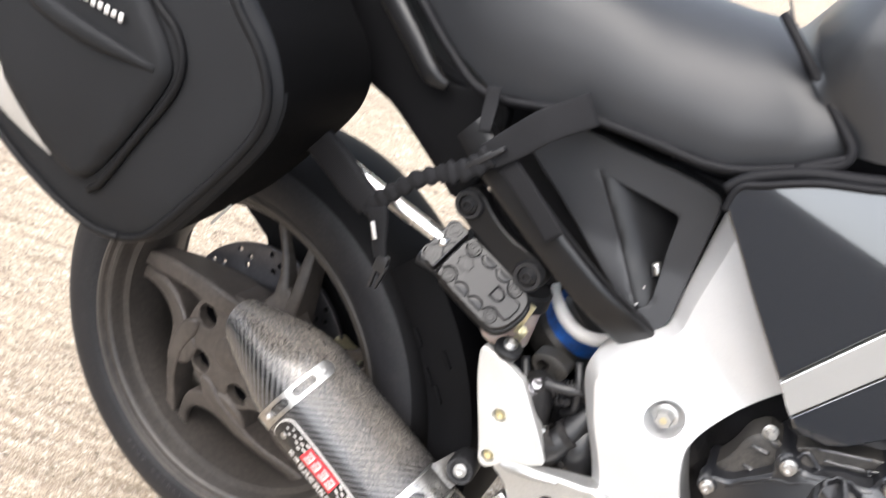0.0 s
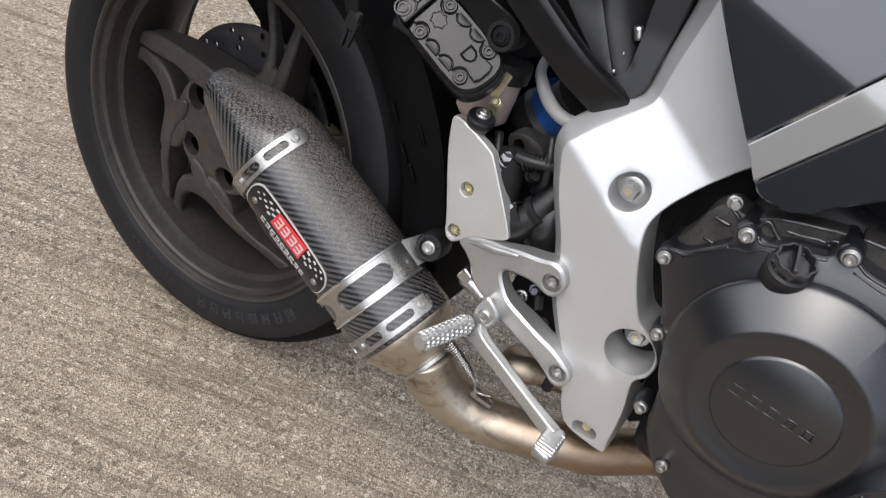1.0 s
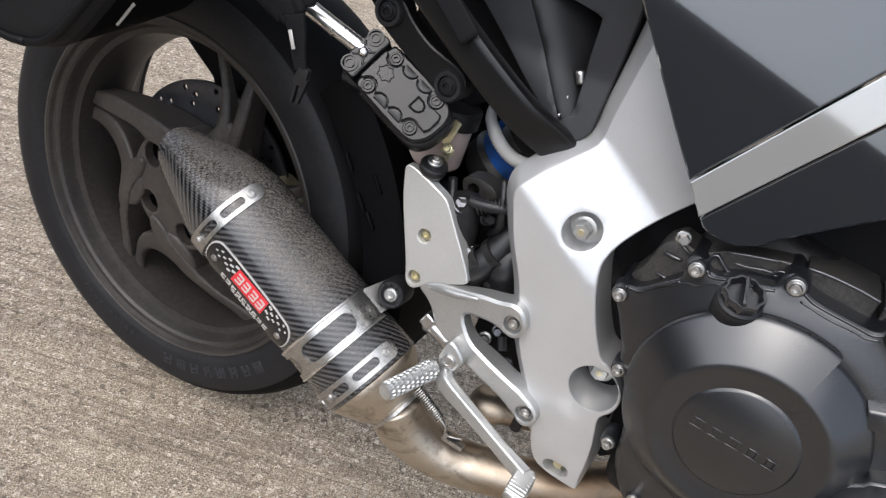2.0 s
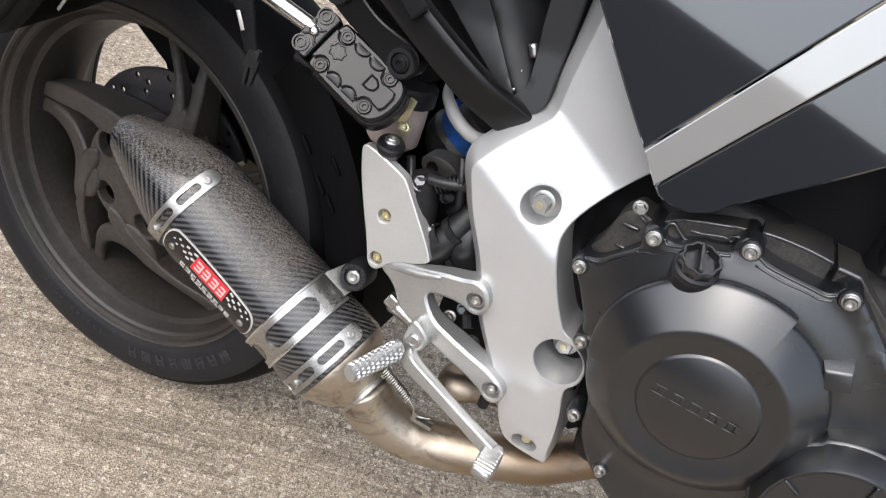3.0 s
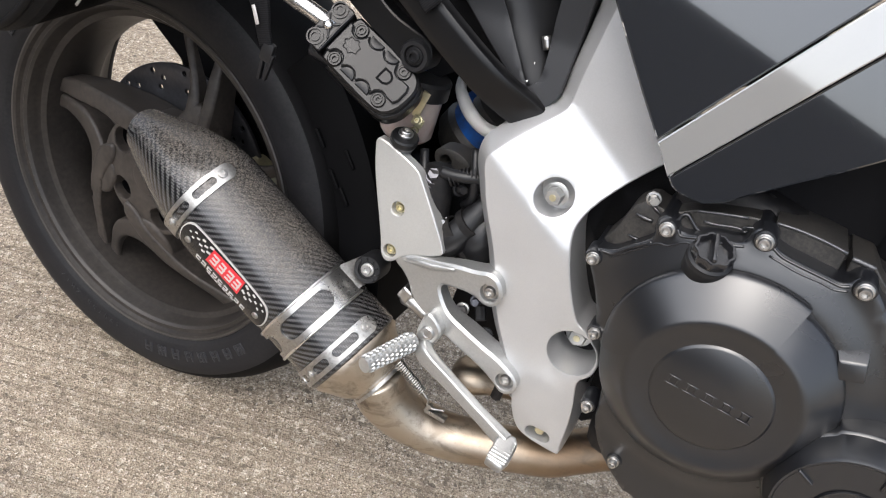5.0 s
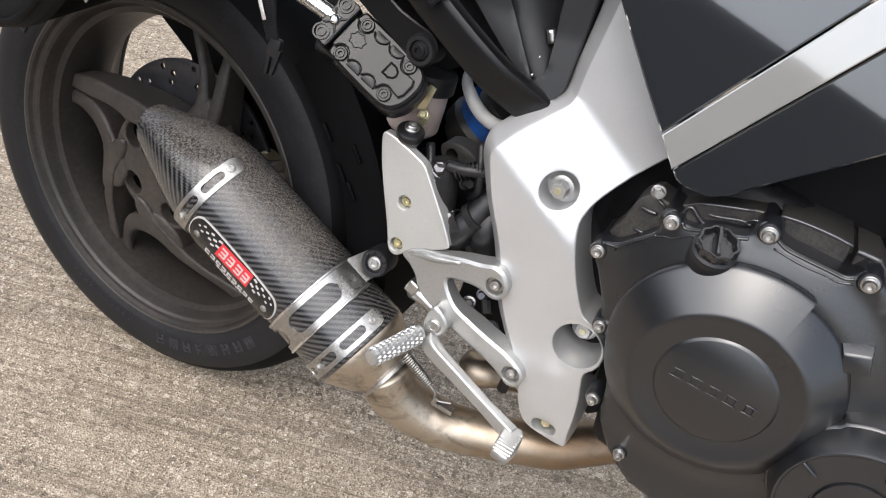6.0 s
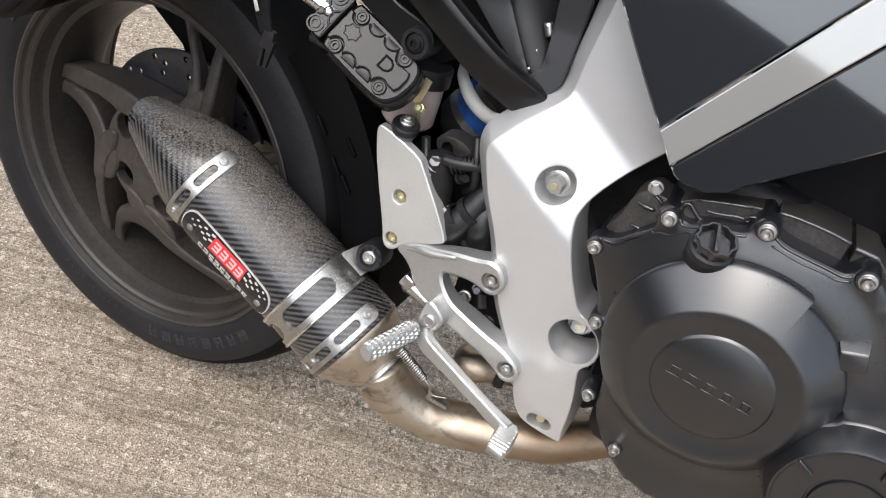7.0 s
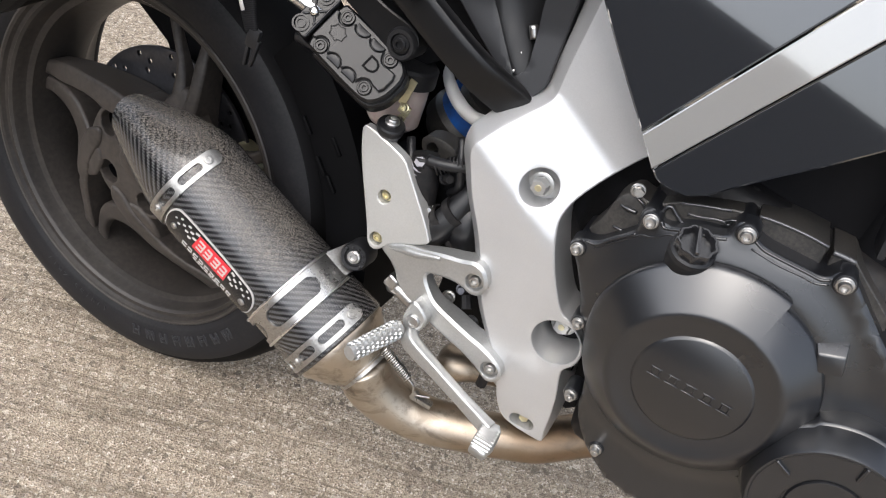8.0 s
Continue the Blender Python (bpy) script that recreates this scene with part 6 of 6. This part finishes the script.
def build_linkage():
    """The brake fluid pot, shock absorber, hoses and fittings behind the heel guard."""
    bm = lathe(bmesh.new(), [(0, -0.028), (0.024, -0.028), (0.028, -0.023), (0.0285, 0.0), (0.0285, 0.024), (0, 0.024)], (0.336, -0.080, 0.570), (0, 0, 1), 32)
    pot = open_part("brake_fluid_pot", bm, MILKY, bike, "milky plastic brake fluid pot")
    bm = lathe(bmesh.new(), [(0, 0.022), (0.0310, 0.022), (0.0310, 0.038), (0.028, 0.041), (0, 0.041)], (0.338, -0.080, 0.570), (0, 0, 1), 28)
    open_part("pot_cap", bm, RUBBER, pot)
    bm = bmesh.new()
    brick(bm, (0.3575, -0.1115, 0.5930), (0.0080, 0.0022, 0.0290), (0, 12, 0), 0.0008)
    brick(bm, (0.3595, -0.1125, 0.5755), (0.0125, 0.0030, 0.0100), (0, 12, 0), 0.001)
    lathe(bm, [(0.0020, 0.0), (0.0042, 0.0), (0.0042, 0.003), (0.0020, 0.003)], (0.3590, -0.1110, 0.5660), (0, -1, 0), 18, closed=True)
    clip = open_part("pot_clip", bm, BRASSY, pot, "yellow zinc clip")
    bolt(clip, (0.3605, -0.1140, 0.5780), 0.0048, BRASSY, (0, -1, 0.3), 0.006)
    bm = lathe(bmesh.new(), [(0, -0.02), (0.0095, -0.02), (0.0105, -0.003), (0.0125, -0.002), (0.0130, 0.004), (0.0115, 0.007), (0.007, 0.008), (0.006, 0.011), (0, 0.011)], (0.3575, -0.128, 0.556), (0.1, -0.25, 1), 24)
    mount = open_part("rubber_mount", bm, GREYRUB, bike)
    bm = lathe(bmesh.new(), [(0.0100, 0.0), (0.0136, 0.0008), (0.0142, 0.0030), (0.0136, 0.0050), (0.0142, 0.0070), (0.0130, 0.0090), (0.0070, 0.0095)], (0.3575, -0.128, 0.556), (0.1, -0.25, 1), 28)
    open_part("mount_collar", bm, RUBBER, mount)
    bolt(pot, (0.3585, -0.1305, 0.5665), 0.0075, BOLT, (0.1, -0.25, 1), 0.005)
    # shock absorber
    at, ax = Vector((0.369, 0.021, 0.505)), Vector((0.42, -0.05, 0.9))
    bm = lathe(bmesh.new(), [(0, 0), (0.028, 0), (0.038, 0.006), (0.038, 0.020), (0.046, 0.018), (0.046, 0.036), (0.042, 0.040), (0.034, 0.052), (0.031, 0.075), (0, 0.075)], at, ax, 32)
    shock = open_part("shock_absorber", bm, DUSTY, bike)
    bm = lathe(bmesh.new(), [(0.030, 0.0420), (0.0412, 0.0425), (0.0412, 0.0620), (0.036, 0.0640), (0.030, 0.0640)], at, ax, 32, closed=True)
    open_part("preload_ring", bm, BLUE, shock, "blue anodised preload ring")
    bm = sweep(bmesh.new(), [(0.349, 0.010, 0.606), (0.3590, -0.022, 0.5950), (0.3707, -0.030, 0.5841), (0.382, -0.030, 0.5739), (0.3957, -0.030, 0.5668), (0.4102, -0.030, 0.5649), (0.430, -0.022, 0.5675), (0.452, 0.005, 0.576)], [0.0045, 0.0058, 0.0070, 0.0076, 0.0076, 0.0076, 0.0076, 0.007], 16, 6)
    part("spring", bm, WHITEHOSE, shock, "white shock spring coil")
    coil, axn = [], ax.normalized()
    u = axn.orthogonal().normalized()
    w = axn.cross(u)
    for i in range(54):
        a = i / 18 * 2 * math.pi
        coil.append(at + axn * (0.100 + 0.11 * i / 54) + (u * math.cos(a) + w * math.sin(a)) * 0.034)
    part("spring", sweep(bmesh.new(), coil, 0.0065, 8, 1), GRIME, shock)
    bm = relief(bmesh.new(), round_off([(0.372, 0.537), (0.379, 0.547), (0.400, 0.550), (0.420, 0.541), (0.408, 0.522), (0.384, 0.521)], 2, 0.25), -0.080, -0.055, [ring2(0.3885, 0.5345, 0.0068, 18)], edge=0.0015, grid=0.006, floor=-0.058)
    open_part("shock_lug", bm, DUSTY, shock)
    # master cylinder, hoses and fittings
    bm = sweep(bmesh.new(), [(0.398, -0.118, 0.545), (0.404, -0.118, 0.515), (0.412, -0.118, 0.485)], [0.014, 0.016, 0.013], 14, 5)
    body = part("master_cylinder", bm, GRIME, bike)
    bolt(body, (0.3985, -0.126, 0.5370), 0.0092, DISC, (0, -0.75, 0.7), 0.008, "hex")
    bm = lathe(bmesh.new(), [(0.0065, -0.004), (0.0118, -0.004), (0.0124, -0.002), (0.0124, 0.002), (0.0118, 0.004), (0.0065, 0.004)], (0.3985, -0.122, 0.5330), (0, -0.75, 0.7), 28, closed=True)
    open_part("banjo_ring", bm, DISC, body)
    for k in range(9):
        c = Vector((0.4150, -0.125, 0.5420)).lerp(Vector((0.4400, -0.118, 0.5585)), k / 8)
        bm = lathe(bmesh.new(), [(0.0050, -0.0011), (0.0078, -0.0008), (0.0078, 0.0008), (0.0050, 0.0011)], c, (0.83, 0.23, 0.55), 18, closed=True)
        open_part("sleeve_rib", bm, GRIME, body)
    bm = sweep(bmesh.new(), [(0.404, -0.126, 0.545), (0.420, -0.126, 0.548), (0.440, -0.120, 0.553), (0.47, -0.10, 0.56)], 0.006, 10, 5)
    part("brake_hose", bm, RUBBER, bike)
    bm = bmesh.new()
    sweep(bm, [(0.415, -0.100, 0.462), (0.4280, -0.120, 0.4680), (0.4380, -0.124, 0.4840), (0.4470, -0.118, 0.5060), (0.458, -0.105, 0.535)], [0.015, 0.0165, 0.0160, 0.0135, 0.012], 18, 6)
    part("coolant_hose", bm, RUBBER, bike)
    for f in (0.35, 0.75):
        c = Vector((0.428, -0.124, 0.478)).lerp(Vector((0.452, -0.118, 0.512)), f)
        bm = lathe(bmesh.new(), [(0.0145, -0.004), (0.0165, -0.004), (0.0165, 0.004), (0.0145, 0.004)], c, (0.5, 0.1, 0.85), 24, closed=True)
        open_part("hose_clamp", bm, GRIME, bike)
    bm = sweep(bmesh.new(), [(0.4570, -0.125, 0.5010), (0.4600, -0.126, 0.5040), (0.4625, -0.125, 0.5005), (0.4595, -0.125, 0.4965), (0.4620, -0.125, 0.4920), (0.4665, -0.123, 0.4900)], 0.0011, 6, 5)
    part("clip_wire", bm, BOLT, bike)
    bm = sweep(bmesh.new(), [(0.470, -0.10, 0.46), (0.460, -0.115, 0.49), (0.466, -0.10, 0.52)], [0.018, 0.018, 0.014], 12, 5)
    part("drain_boot", bm, RUBBER, bike)
    bm = bmesh.new()
    brick(bm, (0.44, -0.07, 0.465), (0.13, 0.03, 0.11), (0, 10, 0), 0.01)
    brick(bm, (0.49, -0.085, 0.42), (0.08, 0.03, 0.09), (0, 0, 0), 0.01)
    part("linkage_plate", bm, VOID, bike, "", 40)
    for a, b, r in (((0.472, -0.120, 0.452), (0.478, -0.128, 0.440), 0.004), ((0.490, -0.125, 0.425), (0.497, -0.132, 0.415), 0.006),
                    ((0.510, -0.128, 0.398), (0.516, -0.134, 0.392), 0.007), ((0.545, -0.150, 0.372), (0.545, -0.150, 0.352), 0.006)):
        part("linkage_fitting", sweep(bmesh.new(), [a, b], r, 8, 2), GRIME, bike, "", 40)
    # small hardware: hose ends, unions, brackets and cable ties
    for at, axis, r, h, mat in (((0.424, -0.118, 0.532), (0.6, -0.6, 0.4), 0.007, 0.012, GRIME), ((0.402, -0.122, 0.505), (0.1, -1, 0.2), 0.010, 0.008, GRIME),
                                ((0.420, -0.122, 0.494), (0.3, -1, 0.3), 0.006, 0.010, BOLT), ((0.452, -0.118, 0.470), (0.1, -1, 0.2), 0.007, 0.008, GRIME),
                                ((0.471, -0.118, 0.407), (0.2, -1, 0.4), 0.0075, 0.010, BOLT), ((0.474, -0.118, 0.386), (0.2, -1, 0.4), 0.0060, 0.010, GRIME), ((0.504, -0.120, 0.393), (0.2, -1, 0.4), 0.0085, 0.010, DISC), ((0.480, -0.112, 0.420), (0.2, -1, 0.4), 0.0065, 0.010, DISC),
                                ((0.500, -0.110, 0.440), (0.1, -1, 0.3), 0.009, 0.008, GRIME), ((0.520, -0.112, 0.425), (0.1, -1, 0.3), 0.008, 0.008, BOLT)):
        bolt(bike, at, r, mat, axis, h, "hex", "union_nut")
    for pts, r in (([(0.372, -0.105, 0.548), (0.385, -0.118, 0.530), (0.392, -0.118, 0.505), (0.388, -0.10, 0.480)], 0.0048),
                   ([(0.425, -0.110, 0.575), (0.436, -0.122, 0.556), (0.440, -0.118, 0.530), (0.430, -0.105, 0.512)], 0.0042),
                   ([(0.47, -0.098, 0.455), (0.492, -0.112, 0.445), (0.512, -0.112, 0.428), (0.53, -0.095, 0.41)], 0.0050)):
        part("rubber_line", sweep(bmesh.new(), pts, r, 10, 6), RUBBER, bike)
    for c, size, turn in (((0.440, -0.112, 0.545), (0.030, 0.006, 0.016), (0, -20, 0)), ((0.415, -0.108, 0.456), (0.034, 0.010, 0.020), (0, 15, 0))):
        part("mount_bracket", brick(bmesh.new(), c, size, turn, 0.002), GRIME, bike, "", 40)


build_wheel()
build_swingarm()
build_exhaust()
build_frame()
build_rearset()
build_engine()
build_bodywork()
build_subframe()
build_linkage()
build_gap_panels()
build_inner_frame()

# side stand on the far side
bm = sweep(bmesh.new(), [(0.62, 0.13, 0.33), (0.60, 0.20, 0.20), (0.57, 0.27, 0.062)], 0.012, 12, 5)
brick(bm, (0.57, 0.275, 0.0615), (0.08, 0.05, 0.008), (11.6, 0, 0), 0.002)
part("side_stand", bm, GRIME, bike)


# ------------------------------------------------------------------ soft pannier slung over the tail
def build_pannier():
    bag = new("pannier_bag")
    bag.matrix_world = bike.matrix_world
    tagged(bag, "black nylon soft pannier strapped to the motorcycle tail", "saddlebag")
    face = [(0.030, 0.562), (-0.010, 0.551), (-0.060, 0.557), (-0.11, 0.574), (-0.18, 0.605), (-0.27, 0.68), (-0.30, 0.80), (-0.26, 0.92), (0.00, 0.92), (0.092, 0.820), (0.126, 0.790), (0.146, 0.750), (0.140, 0.708), (0.088, 0.626), (0.055, 0.580)]
    face = round_off(face, 2, 0.22)

    def y_bag(x, z):
        u, v = (x + 0.07) / 0.22, (z - 0.74) / 0.2
        return -0.300 - 0.022 * max(0, 1 - u * u) * max(0, 1 - 0.6 * v * v)
    bm = relief(bmesh.new(), face, y_bag, -0.285, edge=0.012, grid=0.012)
    part("front_panel", bm, FABRIC, bag, "", 60)
    # gusset widening towards the motorcycle
    rows = []
    for f, grow, y in ((0, 0.0, -0.290), (0.4, 0.002, -0.25), (0.75, 0.006, -0.20), (1, 0.012, -0.150)):
        ring = shrink(face, grow)
        rows.append([(x + (0.008 * f * f + 0.0025 * math.sin(f * 7 + z * 22) * f * (1 - f)) * max(0, (z - 0.6)) / 0.2, y, z + 0.008 * f) for x, z in ring])
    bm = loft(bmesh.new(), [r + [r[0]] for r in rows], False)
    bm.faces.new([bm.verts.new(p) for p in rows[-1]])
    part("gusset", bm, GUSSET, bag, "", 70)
    # piping cords
    outer = shrink(face, 0.006)
    bm = sweep(bmesh.new(), [(x, y_bag(x, z) - 0.0005, z) for x, z in outer[::3]] + [(outer[0][0], y_bag(*outer[0]), outer[0][1])], 0.0042, 8, 3)
    part("piping", bm, ZIP, bag)
    inner = [(-0.024, 0.597), (-0.009, 0.612), (0.022, 0.664), (0.052, 0.716), (0.059, 0.747), (0.048, 0.772), (0.022, 0.791), (-0.03, 0.84)]
    bm = sweep(bmesh.new(), [(x, y_bag(x, z) - 0.002, z) for x, z in inner], 0.0038, 8, 6)
    part("piping", bm, ZIP, bag)
    pocket = round_off([(-0.20, 0.72), (-0.13, 0.65), (-0.05, 0.600), (-0.018, 0.610), (0.046, 0.716), (0.053, 0.748), (0.015, 0.790), (-0.04, 0.84), (-0.2, 0.86)], 2)
    bm = relief(bmesh.new(), pocket, lambda x, z: y_bag(x, z) - 0.010, -0.30, edge=0.008, grid=0.012)
    part("pocket", bm, FABRIC, bag, "", 60)
    bm = sweep(bmesh.new(), [(-0.20, -0.310, 0.775), (-0.11, -0.328, 0.753), (-0.06, -0.333, 0.745), (-0.01, -0.333, 0.741), (0.040, -0.326, 0.737)], [0.008, 0.010, 0.010, 0.008, 0.003], 8, 5, flat=0.5)
    part("pocket_flap", bm, FABRIC, bag)
    bm = bmesh.new()
    for k in range(7):
        brick(bm, (-0.044 + 0.0080 * k, -0.3335, 0.771 - 0.0006 * k), (0.0050, 0.002, 0.0055 if k % 2 else 0.0075), (0, 0, 0), 0.0006, 1)
    part("printed_mark", bm, MARK, bag)
    # grey reflective side strip
    strip = [(-0.2545, 0.7202), (-0.1820, 0.6950), (-0.1440, 0.6620), (-0.1070, 0.6340), (-0.0770, 0.6090), (-0.1130, 0.6160), (-0.1391, 0.6220), (-0.1667, 0.6290), (-0.1860, 0.6320), (-0.2501, 0.6560)]
    bm = relief(bmesh.new(), strip, lambda x, z: y_bag(x, z) - 0.0022, -0.292, edge=0.0015, grid=0.012)
    part("grey_trim", bm, GREYCLOTH, bag, "", 50)
    # sewn tag at the lower edge
    bm = bmesh.new()
    for k in range(5):
        brick(bm, (0.0935 + 0.0034 * k, -0.282, 0.6120 + 0.0052 * k), (0.0028, 0.0015, 0.0075), (0, 35, 0), 0.0005, 1)
    part("sewn_tag", bm, GREYCLOTH, bag)

    # straps
    def strap(name, pts, width, thick=0.12, up=(0, -1, 0)):
        bm = sweep(bmesh.new(), pts, width, 12, 8, flat=thick, up=up, square=5)
        return part(name, bm, WEBBING, bag)
    strap("strap", [(0.352, -0.150, 0.815), (0.3232, -0.166, 0.790), (0.303, -0.170, 0.766), (0.289, -0.172, 0.750), (0.280, -0.172, 0.742)], [0.0150, 0.0150, 0.0145, 0.0130, 0.0115])
    # gathered elastic sleeve
    line = spline([(0.2860, -0.172, 0.7470), (0.2743, -0.174, 0.7300), (0.2585, -0.175, 0.7180), (0.2439, -0.175, 0.7090), (0.2250, -0.175, 0.6950), (0.2082, -0.174, 0.6760), (0.1944, -0.173, 0.6600), (0.1801, -0.172, 0.6440)], 8)
    rnd = random.Random(7)
    sizes = [(0.0100 if i < 20 else 0.0080) * (1 + 0.16 * math.sin(i * 1.25) + 0.08 * rnd.uniform(-1, 1)) for i in range(len(line))]
    bm = sweep(bmesh.new(), line, sizes, 14, 1, flat=0.55, up=(0.3, -1, 0.3), square=3.0)
    part("elastic_sleeve", bm, WEBBING, bag)
    strap("strap", [(0.258, -0.145, 0.798), (0.262, -0.150, 0.780), (0.268, -0.160, 0.760)], [0.007, 0.007, 0.006])
    strap("strap", [(0.3000, -0.166, 0.7440), (0.3125, -0.1670, 0.7370), (0.340, -0.1665, 0.7190), (0.3660, -0.166, 0.7000)], 0.0098)
    strap("strap", [(0.185, -0.172, 0.650), (0.160, -0.172, 0.662), (0.130, -0.174, 0.680), (0.10, -0.185, 0.700)], [0.014, 0.017, 0.017, 0.017], 0.3)
    buckle = bmesh.new()
    brick(buckle, (0.2790, -0.177, 0.7400), (0.030, 0.006, 0.005), (0, -48, 0), 0.002)
    brick(buckle, (0.2880, -0.177, 0.7480), (0.030, 0.006, 0.005), (0, -48, 0), 0.002)
    open_part("buckle", buckle, RUBBER, bag)
    strap("strap_tail", [(0.194, -0.174, 0.652), (0.2020, -0.174, 0.637), (0.2070, -0.173, 0.620), (0.2130, -0.172, 0.604)], [0.012, 0.0095, 0.008, 0.007], 0.3)
    bm = bmesh.new()
    brick(bm, (0.2155, -0.171, 0.5985), (0.014, 0.007, 0.020), (0, 6, 0), 0.003)
    brick(bm, (0.2110, -0.171, 0.5820), (0.0035, 0.005, 0.026), (0, 4, 0), 0.0012)
    brick(bm, (0.2195, -0.171, 0.5840), (0.0035, 0.005, 0.028), (0, 12, 0), 0.0012)
    open_part("side_release_clip", bm, RUBBER, bag)
    bm = bmesh.new()
    brick(bm, (0.2012, -0.180, 0.6310), (0.0042, 0.0015, 0.018), (0, -28, 0), 0.0005, 1)
    part("label_tab", bm, MARK, bag)


build_pannier()
